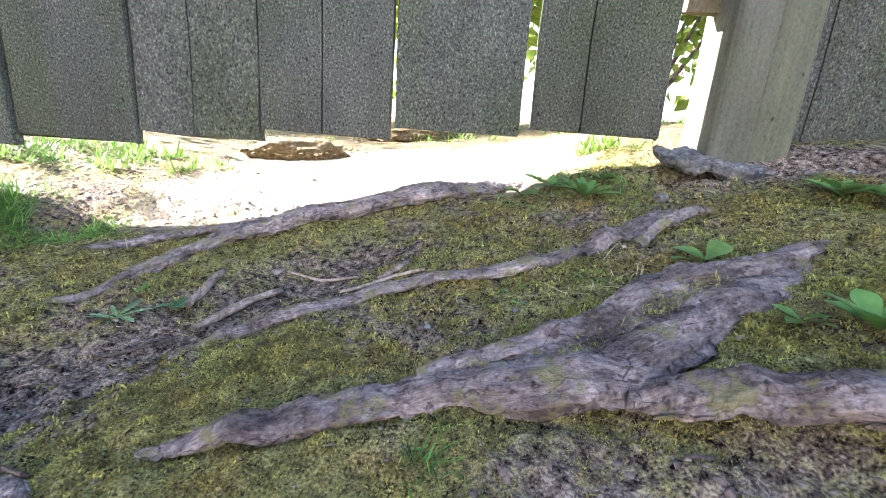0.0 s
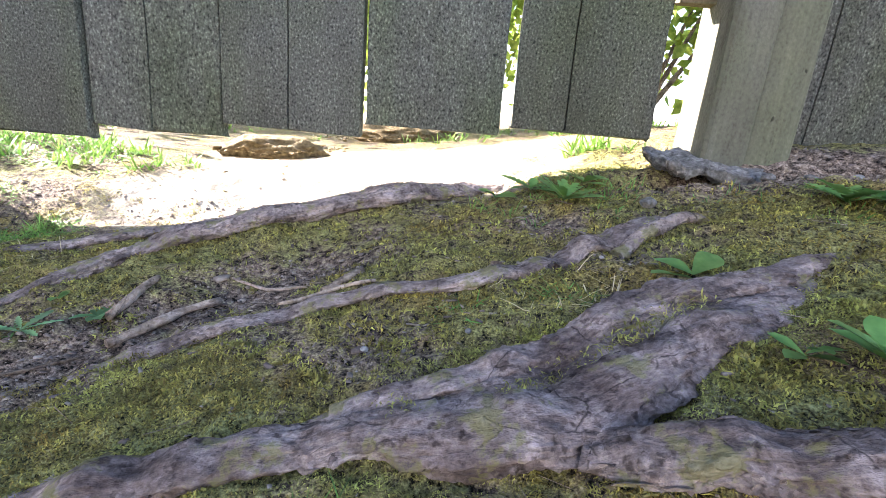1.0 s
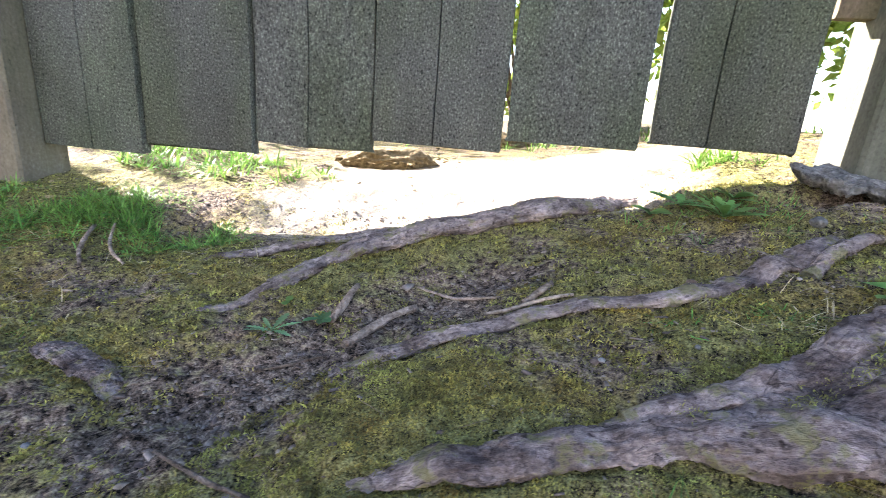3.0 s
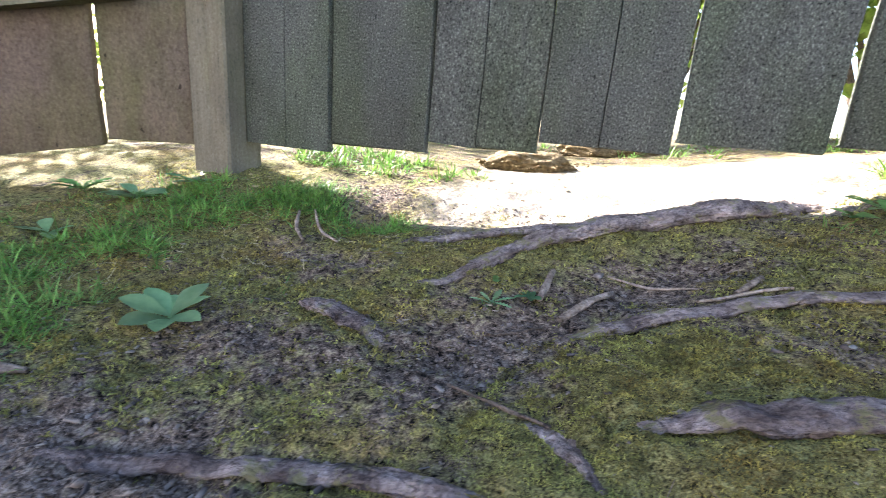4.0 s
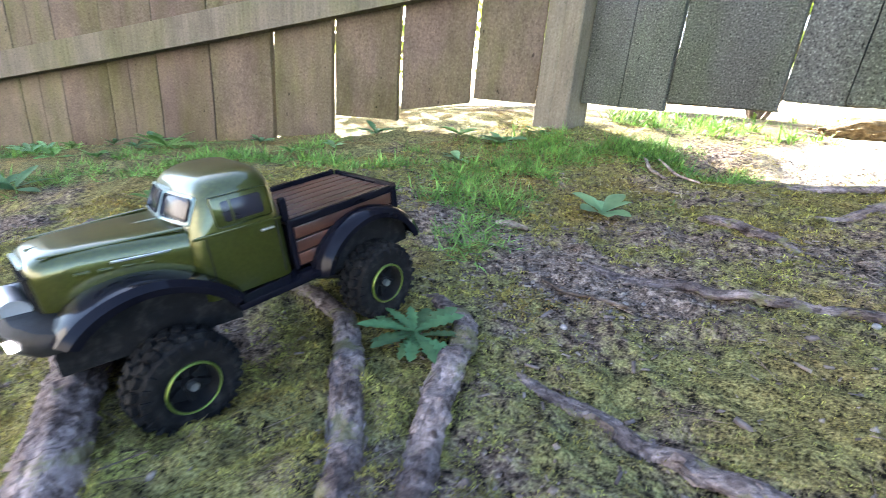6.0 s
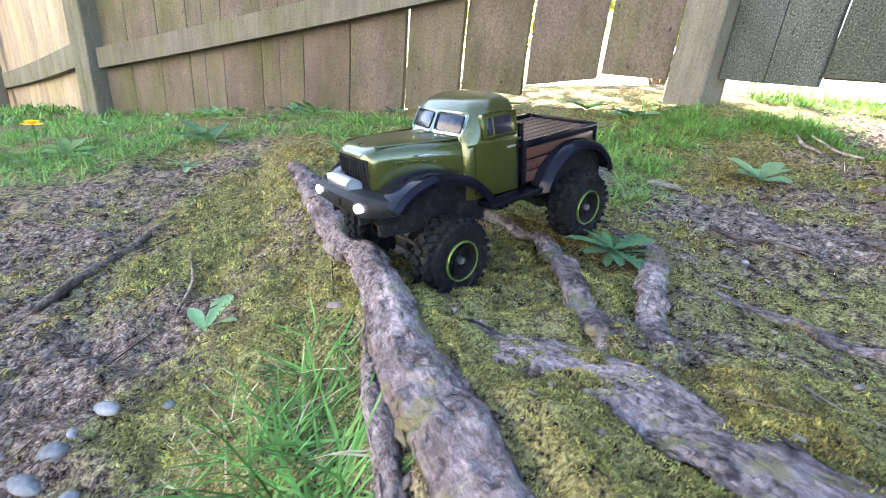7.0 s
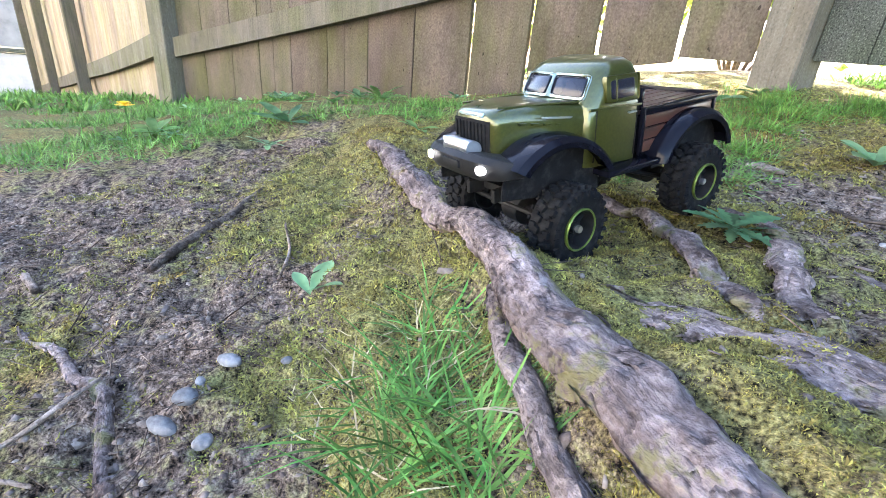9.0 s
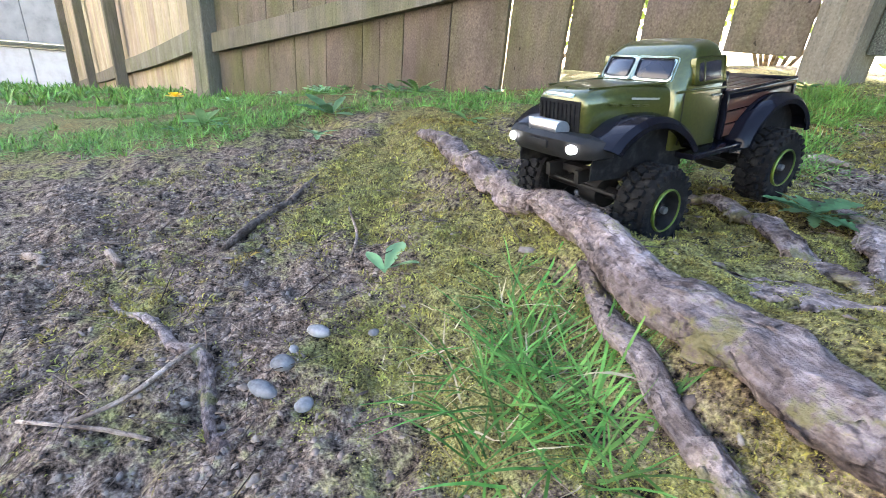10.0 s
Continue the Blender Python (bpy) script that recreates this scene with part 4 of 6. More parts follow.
def root_edges(seed):
    """Places along the flanks of the roots where moss creeps up."""
    r = np.random.default_rng(seed)
    out = []
    for _, _, flat, _, rows in ROOTS:
        line = glide(rows, 0.001)
        way = np.gradient(line[:, :2], axis=0)
        way /= np.linalg.norm(way, axis=1)[:, None] + 1e-9
        n = len(line) * 9
        k = r.integers(0, len(line), n)
        s = r.choice([-1, 1], n)
        lift = np.abs(r.normal(0, 0.28, n))
        across = line[k, 2] * s * (1.12 - 0.5 * np.minimum(lift, 0.7))
        x, y = line[k, 0] - way[k, 1] * across, line[k, 1] + way[k, 0] * across
        z = height_at(x, y) + np.maximum(0, line[k, 3] + line[k, 2] * flat * np.sqrt(np.clip(1 - (across / (line[k, 2] * 1.05)) ** 2, 0, 1)) * (np.abs(across) < line[k, 2])) * 0.9
        keep = (lattice_noise(x, y, 0.03, 91) + 0.7 * lattice_noise(x, y, 0.011, 92) - lift * 0.9 > 0.02) & (moss_at(x, y) > 0.22)
        out.append(np.stack([x, y, z], 1)[keep])
    # debris and moss caught in the groove of the broad root
    k = r.random(900)
    groove = glide([(0.005, 0.221), (0.029, 0.218), (0.06, 0.23), (0.093, 0.245), (0.135, 0.274), (0.162, 0.292)], 0.001)
    g = groove[(k * (len(groove) - 1)).astype(int)] + r.normal(0, 0.005, (900, 2))
    g = np.column_stack([g, height_at(g[:, 0], g[:, 1]) + 0.0115])
    out.append(g[lattice_noise(g[:, 0], g[:, 1], 0.02, 94) > -0.1])
    return np.concatenate(out)


def path_distance(x, y):
    """How far a place lies from the line along which the yard is walked."""
    out = np.full(np.shape(x), 9.0)
    for x0, y0, x1, y1 in ((0.02, 0.05, -0.17, -0.05), (-0.17, -0.05, -0.29, -0.29), (-0.29, -0.29, -0.31, -0.46)):
        dx, dy = x1 - x0, y1 - y0
        k = np.clip(((x - x0) * dx + (y - y0) * dy) / (dx * dx + dy * dy), 0, 1)
        out = np.minimum(out, np.hypot(x - x0 - k * dx, y - y0 - k * dy))
    return out


def sprigs(name, at, seed, mat, label):
    """Short curved moss shoots, slim diamonds of four points."""
    r = np.random.default_rng(seed)
    n = len(at)
    length = r.uniform(0.0015, 0.0042, n) * np.clip(path_distance(at[:, 0], at[:, 1]) / 0.22, 0.66, 1.4) * (1 + 0.4 * lattice_noise(at[:, 0], at[:, 1], 0.02, seed))
    half = length * r.uniform(0.08, 0.14, n)
    way, rise = r.uniform(0, 6.28, n), np.clip(r.normal(0.6, 0.4, n), 0.05, 1.4)
    out = np.stack([np.cos(way) * np.cos(rise), np.sin(way) * np.cos(rise), np.sin(rise)], 1)
    side = np.stack([-np.sin(way), np.cos(way), r.normal(0, 0.35, n)], 1)
    mid = at + out * (0.45 * length)[:, None] + [0, 0, 0.0004]
    tip = at + out * length[:, None] + np.stack([r.normal(0, 0.2, n), r.normal(0, 0.2, n), -r.uniform(0, 0.35, n)], 1) * length[:, None]
    v = np.stack([at, mid - side * half[:, None], mid + side * half[:, None], tip], 1)
    f = np.array([[0, 2, 1], [1, 2, 3]])
    return tagged(new(name, mesh_of(name, v.reshape(-1, 3), (f[None] + (np.arange(n) * 4)[:, None, None]).reshape(-1, 3), mat)), label, "moss", kind="stuff")


def moss_chance(x, y):
    near = np.clip(1.25 - 1.1 * path_distance(x, y), 0.45, 1) * np.where((x > -0.1) & (y < 0.08), 0.15, 1)
    return near * np.clip((moss_at(x, y) - 0.26 + 0.34 * lattice_noise(x, y, 0.012, 93)) * 2.6, 0, 1)


at = np.concatenate([places(rng, 860000, -1.0, 0.46, -0.6, 0.66, moss_chance), root_edges(12), places(rng, 80000, -0.55, -0.18, -0.45, -0.15, moss_chance), places(rng, 110000, -0.25, 0.3, 0.12, 0.3, moss_chance), places(rng, 110000, -0.44, -0.14, -0.37, -0.17, moss_chance)])
sprigs("moss", at - [0, 0, 0.0006], 41, M_MOSS, "yellow-green moss in a short dense carpet")

octa = np.array([[1, 0, 0], [0, 1, 0], [-1, 0, 0], [0, -1, 0], [0.15, 0.1, 0.8], [0, 0, -0.8], [0.6, 0.62, 0.3], [-0.55, 0.6, 0.35]], float)
octa_f = np.array([[0, 6, 4], [6, 1, 4], [1, 7, 4], [7, 2, 4], [2, 3, 4], [3, 0, 4], [0, 1, 6], [1, 2, 7], [1, 0, 5], [2, 1, 5], [3, 2, 5], [0, 3, 5]])
at = places(rng, 100000, -1.0, 0.46, -0.66, 0.66, lambda x, y: np.clip(0.75 - moss_at(x, y) * 1.25, 0.02, 1))
n = len(at)
scatter("soil_crumbs", octa, octa_f, at, rng.uniform(0, 6.28, n), rng.normal(0, 0.6, n), (rng.gamma(1.6, 0.0005, n) + 0.0006)[:, None] * rng.uniform([0.7, 0.6, 0.4], [1.4, 1.2, 0.9], (n, 3)), M_CLOD, "small crumbs and clods of dry soil", "soil")

at = places(rng, 16000, -1.0, 0.46, -0.66, 0.66, lambda x, y: np.clip(0.8 - moss_at(x, y) * 1.5, 0.0, 1))
n = len(at)
scatter("soil_clods", octa, octa_f, at, rng.uniform(0, 6.28, n), rng.normal(0, 0.6, n), (rng.gamma(2.0, 0.0005, n) + 0.001)[:, None] * rng.uniform([0.7, 0.6, 0.4], [1.4, 1.2, 0.9], (n, 3)), M_CLOD, "loose clods of dry soil", "soil")

slab = np.array([[-1, -0.3, -0.1], [1, -0.25, -0.1], [0.85, 0.3, -0.1], [-0.9, 0.25, -0.1], [-0.95, -0.25, 0.12], [0.95, -0.2, 0.12], [0.8, 0.25, 0.12], [-0.85, 0.2, 0.12]])
slab_f = np.array([[0, 3, 2, 1], [4, 5, 6, 7], [0, 1, 5, 4], [1, 2, 6, 5], [2, 3, 7, 6], [3, 0, 4, 7]])
litter = [(-0.7, 0.07, -0.45, 0.03, 0.11, 1.0), (-0.45, 0.03, -0.36, 0.05, 0.06, 1.0), (-0.27, 0.27, -0.1, 0.43, 0.07, 0.8), (-0.55, 0.3, -0.5, 0.2, 0.08, 0.5), (0.03, 0.31, 0.05, 0.3, 0.03, 0.8), (0.12, 0.41, 0.16, 0.39, 0.03, 0.9), (0.08, 0.5, 0.13, 0.46, 0.04, 0.7), (-0.78, -0.38, -0.7, -0.36, 0.1, 0.35)]
at = places(rng, 42000, -1.0, 0.46, -0.66, 0.66, lambda x, y: np.clip(stretches(x, y, litter) * 0.5 + 0.03, 0, 1))
n = len(at)
scatter("bark_litter", slab, slab_f, at + [0, 0, 0.001], rng.uniform(0, 6.28, n), rng.normal(0, 0.5, n), (rng.gamma(1.6, 0.0007, n) + 0.0006)[:, None] * rng.uniform([0.6, 0.6, 0.9], [1.4, 1.5, 2.2], (n, 3)), M_CHIP, "grey-brown bark chips and leaf crumbs", "litter")

at = places(rng, 2200, -1.0, -0.2, 0.5, 1.0, lambda x, y: np.clip(0.1 + 0.9 * lattice_noise(x, y, 0.12, 97) - 0.8 * (x + 0.5), 0, 1) * (y > 0.56 + 0.02 * np.sin(9 * x)))
n = len(at)
scatter("leaf_litter", slab, slab_f, at + [0, 0, 0.001], rng.uniform(0, 6.28, n), rng.normal(0, 0.45, n), (rng.gamma(2, 0.0006, n) + 0.0006)[:, None] * rng.uniform([0.6, 0.8, 0.5], [1.6, 2.2, 0.9], (n, 3)), M_DRY_LEAF, "dry tan leaf scraps strewn in the sun", "litter")
at = places(rng, 2600, -0.5, -0.02, 0.84, 1.72, lambda x, y: np.clip(stretches(x, y, [(-0.4, 0.95, -0.32, 0.95, 0.07, 1.0), (-0.3, 1.6, -0.1, 1.6, 0.13, 0.8)]), 0, 1))
n = len(at)
scatter("rotted_leaves", slab, slab_f, at + [0, 0, 0.012], rng.uniform(0, 6.28, n), rng.normal(0, 0.6, n), (rng.gamma(2, 0.0012, n) + 0.0012)[:, None] * rng.uniform([0.6, 0.8, 0.9], [1.4, 2.2, 1.6], (n, 3)), M_RUST_SOIL, "orange-brown rotted leaves under the fence", "litter")

needle = np.array([[-1, -0.02, 0], [-1, 0.02, 0], [-1, 0, 0.035], [1, -0.012, 0.02], [1, 0.012, 0.02], [1, 0, 0.04], [0, 0.1, 0.03]])
needle_f = np.array([[0, 1, 4, 3], [1, 2, 5, 4], [2, 0, 3, 5]])
at = places(rng, 4200, -1.05, 0.46, -0.66, 0.66, lambda x, y: np.clip(0.75 - 0.6 * moss_at(x, y), 0, 1))
n = len(at)
scatter("fine_twigs", needle, needle_f, at + [0, 0, 0.0015], rng.uniform(0, 6.28, n), rng.normal(0, 0.15, n), rng.gamma(2.2, 0.0026, n) + 0.0022, M_STICK, "fine dead twigs and stalks strewn on the ground", "litter")


at = places(rng, 1500, -0.95, -0.45, -0.66, -0.28, lambda x, y: np.clip(0.9 - 0.8 * moss_at(x, y), 0, 1))
n = len(at)
scatter("dark_twigs", needle, needle_f, at + [0, 0, 0.0015], rng.uniform(0, 6.28, n), rng.normal(0, 0.15, n), rng.gamma(2.5, 0.003, n) + 0.003, M_STICK_DARK, "dark fine twigs strewn over bare soil", "litter")


def clumps(name, rows, mat, label, seed, width=0.0016):
    """Arching blades springing from clumps: rows of x, y, base radius, blade length, number, how flat they lie."""
    r = np.random.default_rng(seed)
    base, way, size, flat, wide = [], [], [], [], []
    for x, y, radius, length, count, lie in rows:
        a, d = r.uniform(0, 6.28, count), radius * r.random(count) ** 0.7
        bx, by = x + d * np.cos(a), y + d * np.sin(a)
        base.append(np.stack([bx, by, height_at(bx, by) - 0.002], 1))
        way.append(a + r.normal(0, 0.9, count))
        size.append(length * (0.35 + 0.75 * r.random(count)))
        flat.append(np.clip(lie + r.normal(0, 0.22, count), 0.05, 0.97))
        wide.append(width * np.clip(length / 0.04, 0.55, 1.0) * r.uniform(0.5, 1.25, count))
    base, way, size, flat, wide = np.concatenate(base), np.concatenate(way), np.concatenate(size), np.concatenate(flat), np.concatenate(wide)
    n = len(base)
    out = np.stack([np.cos(way), np.sin(way), 0 * way], 1)
    side = np.stack([-np.sin(way), np.cos(way), 0.25 * r.normal(0, 1, n)], 1)
    droop = r.uniform(0.2, 1.0, n) * flat
    rows_v = []
    for u in (0, 0.25, 0.5, 0.75, 1.0):
        mid = base + out * (size * flat * (0.6 * u + 0.4 * u * u))[:, None] + np.array([0, 0, 1])[None] * (size * (np.sqrt(1 - 0.8 * flat**2) * u - 0.55 * droop * u * u))[:, None]
        mid = mid + side * (size * 0.08 * u * u * np.sin(37 * way))[:, None]
        mid[:, 2] = np.maximum(mid[:, 2], height_at(mid[:, 0], mid[:, 1]) + 0.001)
        half = (wide * (1.0 if u < 0.5 else 1.04 - 0.95 * (2 * u - 1) ** 1.6) / 2)[:, None]
        rows_v += [mid - side * half, mid + side * half]
    v = np.stack(rows_v, 1)
    f = np.array([[0, 1, 3, 2], [2, 3, 5, 4], [4, 5, 7, 6], [6, 7, 9, 8]])
    f = (f[None] + (np.arange(n) * 10)[:, None, None]).reshape(-1, 4)
    return tagged(new(name, mesh_of(name, v.reshape(-1, 3), f, mat)), label, "grass", kind="stuff")


def strew(rows, n, seed, length, count, lie, chance=None):
    """Small clumps strewn over patches of x, y, radius, share."""
    r = np.random.default_rng(seed)
    share = np.array([p[3] for p in rows], float)
    out = []
    for k in r.choice(len(rows), n, p=share / share.sum()):
        x, y, rad, _ = rows[k]
        d, a = rad * math.sqrt(r.random()), r.uniform(0, 6.28)
        px, py = x + d * math.cos(a), y + d * math.sin(a)
        if 0.63 < py < 0.7 or lattice_noise(np.array([px]), np.array([py]), 0.11, 77)[0] + 0.6 * lattice_noise(np.array([px]), np.array([py]), 0.04, 78)[0] < (-0.05 if chance is None else chance):
            continue
        out.append((px, py, 0.008 + 0.3 * length * r.random(), length * r.uniform(0.5, 1.2), max(2, int(count * r.uniform(0.4, 1.3))), lie))
    return out


ROOT_TUFT = [(-0.454, -0.346, 0.016, 0.05, 48, 0.9), (-0.428, -0.355, 0.016, 0.055, 52, 0.88), (-0.482, -0.336, 0.014, 0.042, 27, 0.85), (-0.403, -0.358, 0.016, 0.052, 37, 0.88), (-0.445, -0.374, 0.016, 0.05, 37, 0.92), (-0.418, -0.38, 0.014, 0.05, 32, 0.92), (-0.504, -0.328, 0.01, 0.03, 12, 0.75), (-0.388, -0.366, 0.01, 0.045, 18, 0.85), (-0.466, -0.37, 0.014, 0.045, 20, 0.92)]
clumps("grass_tuft", ROOT_TUFT, M_GRASS, "loose tuft of arching fresh green grass below a root", 21, 0.0012)
SMALL_TUFTS = [(0.101, 0.325, 0.015, 0.022, 26, 0.8), (0.085, 0.335, 0.012, 0.016, 14, 0.8), (0.036, 0.32, 0.015, 0.016, 16, 0.85), (0.02, 0.33, 0.012, 0.014, 10, 0.85), (-0.01, 0.165, 0.01, 0.024, 22, 0.78), (0.0, 0.172, 0.012, 0.02, 14, 0.85),
               (-0.28, 0.33, 0.012, 0.018, 10, 0.7), (0.33, 0.42, 0.03, 0.025, 18, 0.8), (-0.5, 0.28, 0.03, 0.018, 14, 0.8)]
SMALL_TUFTS += strew([(0.13, 0.525, 0.06, 1.0), (0.2, 0.57, 0.05, 0.5), (0.3, 0.47, 0.06, 0.4)], 60, 31, 0.022, 9, 0.72, -0.3)
clumps("grass_tufts", SMALL_TUFTS, M_GRASS, "short sparse tufts of green grass between roots", 22, 0.0013)
BANK = strew([(-0.655, -0.1, 0.04, 3.0), (-0.62, -0.1, 0.03, 1.0), (-0.72, -0.1, 0.05, 1.0)], 110, 32, 0.036, 13, 0.78, -0.7)
BANK += strew([(-0.62, 0.58, 0.09, 1.6), (-0.72, 0.5, 0.12, 1.5), (-0.85, 0.38, 0.15, 1.4), (-0.74, 0.25, 0.1, 1.0), (-0.68, 0.16, 0.08, 1.0), (-0.8, 0.1, 0.12, 0.9), (-0.86, 0.55, 0.08, 0.6), (-0.95, 0.2, 0.14, 1.0), (-1.05, 0.0, 0.16, 1.6), (-1.15, 0.15, 0.15, 1.4)], 1500, 33, 0.034, 12, 0.74, -0.05)
BANK += strew([(-0.6, 0.575, 0.05, 1.0), (-0.64, 0.55, 0.05, 0.8), (-0.55, 0.545, 0.045, 1.2), (-0.53, 0.57, 0.035, 0.7)], 190, 38, 0.032, 12, 0.72, -0.8)
BANK += strew([(0.12, 0.575, 0.05, 1.0), (0.07, 0.545, 0.04, 0.7), (0.17, 0.6, 0.04, 0.6)], 60, 39, 0.022, 9, 0.74, -0.6)
BANK += strew([(-0.6, 0.6, 0.1, 1.0), (-0.66, 0.5, 0.08, 1.0), (-0.56, 0.5, 0.06, 0.8), (-0.5, 0.55, 0.05, 1.0), (-0.53, 0.52, 0.05, 1.0)], 420, 40, 0.026, 11, 0.86, -0.7)
BANK += strew([(-0.56, 0.02, 0.035, 1.0), (-0.6, 0.06, 0.04, 1.0), (-0.64, 0.12, 0.05, 0.8)], 90, 41, 0.03, 11, 0.84, -0.4)
clumps("grass_bank", BANK, M_LAWN, "patchy green grass on the bank by the fence corner", 23)
LAWN = strew([(-1.1, 0.35, 0.25, 0.8), (-1.4, 0.12, 0.28, 1.1), (-1.7, -0.1, 0.3, 1.5), (-1.25, -0.05, 0.22, 0.9), (-1.5, -0.45, 0.32, 2.2), (-2.0, -0.45, 0.4, 3), (-1.3, -0.28, 0.16, 0.8), (-2.0, -0.9, 0.5, 3), (-1.45, -0.62, 0.25, 2.0), (-1.3, -0.52, 0.2, 1.6), (-1.5, -0.85, 0.3, 2.0)], 5600, 34, 0.029, 9, 0.76, -0.06)
# thinner and shorter towards the boards
thin = random.Random(7)
cut = []
for x, y, radius, length, count, lie in LAWN:
    off = 0.553 * (x + 1.062) + 0.833 * (0.527 - y)
    if off > 0.3 or thin.random() < 0.25 + 2.2 * max(0.0, off):
        k = min(1.0, 0.4 + 2.0 * max(0.0, off))
        cut.append((x, y, radius, length * k, count, lie))
LAWN = cut
clumps("lawn", LAWN, M_LAWN, "thin patchy bright green lawn under the fence", 24, 0.002)
FAR_LAWN = strew([(-2.6, -0.8, 0.6, 4), (-3.2, -1.2, 0.8, 4), (-2.6, -1.4, 0.6, 3), (-4.2, -1.6, 1.1, 5), (-5.5, -2.2, 1.5, 5), (-7.2, -2.8, 1.8, 5)], 2400, 35, 0.055, 8, 0.6, -0.6)
clumps("far_lawn", FAR_LAWN, M_LAWN, "bright green lawn running down to the outbuilding", 25, 0.006)
STRAW = strew([(-0.45, -0.37, 0.06, 1.0), (-0.7, 0.4, 0.2, 1.5), (-0.5, 0.45, 0.15, 1.5), (-0.45, 0.6, 0.15, 0.5), (0.1, 0.33, 0.05, 0.3), (-0.65, -0.12, 0.05, 0.5)], 230, 36, 0.026, 4, 0.92, -0.6)
clumps("dry_stalks", STRAW, M_STRAW, "dry straw-coloured grass stalks", 26, 0.0011)
VERGE = strew([(-0.58, 0.8, 0.08, 1.2), (-0.75, 0.85, 0.12, 1.5), (-0.45, 0.76, 0.05, 0.3), (-1.2, 1.5, 0.4, 1), (-0.5, 1.9, 0.5, 1), (0.15, 1.6, 0.4, 2), (0.4, 1.25, 0.2, 1.5), (-2.2, 1.4, 0.6, 2), (0.22, 0.78, 0.06, 0.5)], 500, 37, 0.045, 9, 0.7, -0.6)
VERGE += strew([(-0.62, 0.78, 0.1, 1.5), (-0.52, 0.75, 0.06, 0.8), (-0.72, 0.74, 0.08, 1.0)], 240, 42, 0.016, 8, 0.88, -0.5)
clumps("verge_grass", VERGE, M_LAWN, "sunlit yellow-green grass beyond the fence", 27, 0.003)


# ---- the fence ----
def board_mesh(width, low, high, thick, seed, cracks=(), corner=0.0):
    """An upright board with worn edges, split lines and a ragged lower end; x along the fence, y away from the yard, from its lower left front corner."""
    r = random.Random(seed)
    xs = [(0.0, 0.0012), (0.0012, 0.0)]
    for c in cracks:
        xs += [(c - 0.0011, 0.0), (c, 0.007), (c + 0.0011, 0.0)]
    xs += [(width - 0.0012, 0.0), (width, 0.0012)]
    front = [(x, y) for x, y in xs]
    back = [(width, thick - 0.001), (width - 0.002, thick), (0.002, thick), (0.0, thick - 0.001)]
    outline = front + back
    drop = [r.uniform(-0.0022, 0.0022) for _ in outline]
    rings = []
    for k, z in enumerate((low, low + 0.004, low + 0.12, low + 0.3, low + 0.6, high)):
        bow = 0.0015 * math.sin(3 * k + seed)
        ring = []
        for i, (x, y) in enumerate(outline):
            lift = drop[i] if k == 0 else 0
            if corner and x > width * 0.6:
                lift += corner * max(0.0, (x / width - 0.6) / 0.4) ** 2.5 if k < 2 else 0
            inset = 0.0012 if k == 0 else 0
            ring.append((x + bow, y + (inset if y < thick / 2 else -inset), z + lift))
        rings.append(ring)
    return loft(bmesh.new(), rings)


def post_mesh(w, d, low, high, seed):
    r = random.Random(seed)
    rings = []
    for z in np.linspace(low, high, 9):
        j = [r.uniform(-0.0012, 0.0012) for _ in range(12)]
        c = 0.004
        ring = [(c, 0), (w * 0.45, j[0]), (w * 0.5, 0.003 + j[1]), (w * 0.53, j[2]), (w - c, 0), (w, c), (w + j[3], d / 2), (w, d - c), (w - c, d), (c, d), (0, d - c), (j[4], d / 2), (0, c)]
        rings.append([(x, y, z) for x, y in ring])
    return loft(bmesh.new(), rings)


TOP = 1.78
fence = thing("fence", "tall weathered grey board fence with gaps under the boards", "fence", at=pose(-0.86, 0.655, 0.2))
# each board's ends along the fence, its foot, its splits and how far it is set back
RIGHT_BOARDS = [(-0.846, -0.6685, 0.247, (0.089,), -0.012), (-0.6655, -0.4865, 0.262, (), -0.004), (-0.4835, -0.3045, 0.279, (0.083,), 0.003), (-0.3015, -0.1185, 0.297, (0.088,), 0.0), (-0.112, 0.06, 0.314, (), 0.002), (0.075, 0.247, 0.323, (0.066,), 0.0)]
for n, (x0, x1, z, cracks, back) in enumerate(RIGHT_BOARDS):
    ob = part("board", board_mesh(x1 - x0, z - 0.2, TOP, 0.019, n, cracks), M_BOARD, fence)
    ob.location = (x0 + 0.86, back, 0)
ob = part("board", board_mesh(0.05, 0.285, TOP, 0.019, 31), M_BOARD_BROWN, fence, "short board end gone brown")
ob.location = (0.256 + 0.86, 0.012, 0)
for n, x in enumerate((0.39, 0.59, 0.77, 0.95)):
    ob = part("board", board_mesh(0.19 if n == 0 else 0.17, 0.105 + 0.015 * n, TOP, 0.019, 40 + n, (0.06,) if n == 0 else ()), M_BOARD, fence)
    ob.location = (x + 0.86, 0.03 if n == 0 else 0.004, 0)
ob = part("post", post_mesh(0.086, 0.086, -0.1, TOP, 3), M_POST_BROWN, fence)
ob.location = (0.86 - 0.934, -0.055, 0)
ob = part("post", post_mesh(0.1, 0.09, -0.1, TOP, 4), M_POST, fence)
ob.location = (0.86 + 0.298, -0.038, 0)
ob = part("bolt", add_box(rod(bmesh.new(), (0, 0, 0), (0, -0.006, 0), 0.008, 6), (-0.022, -0.003, 0.0), (0.022, 0.001, 0.04), 0.001), M_STEEL, fence, "galvanised bracket")
ob.location = (0.86 - 0.885, -0.056, 0.288)

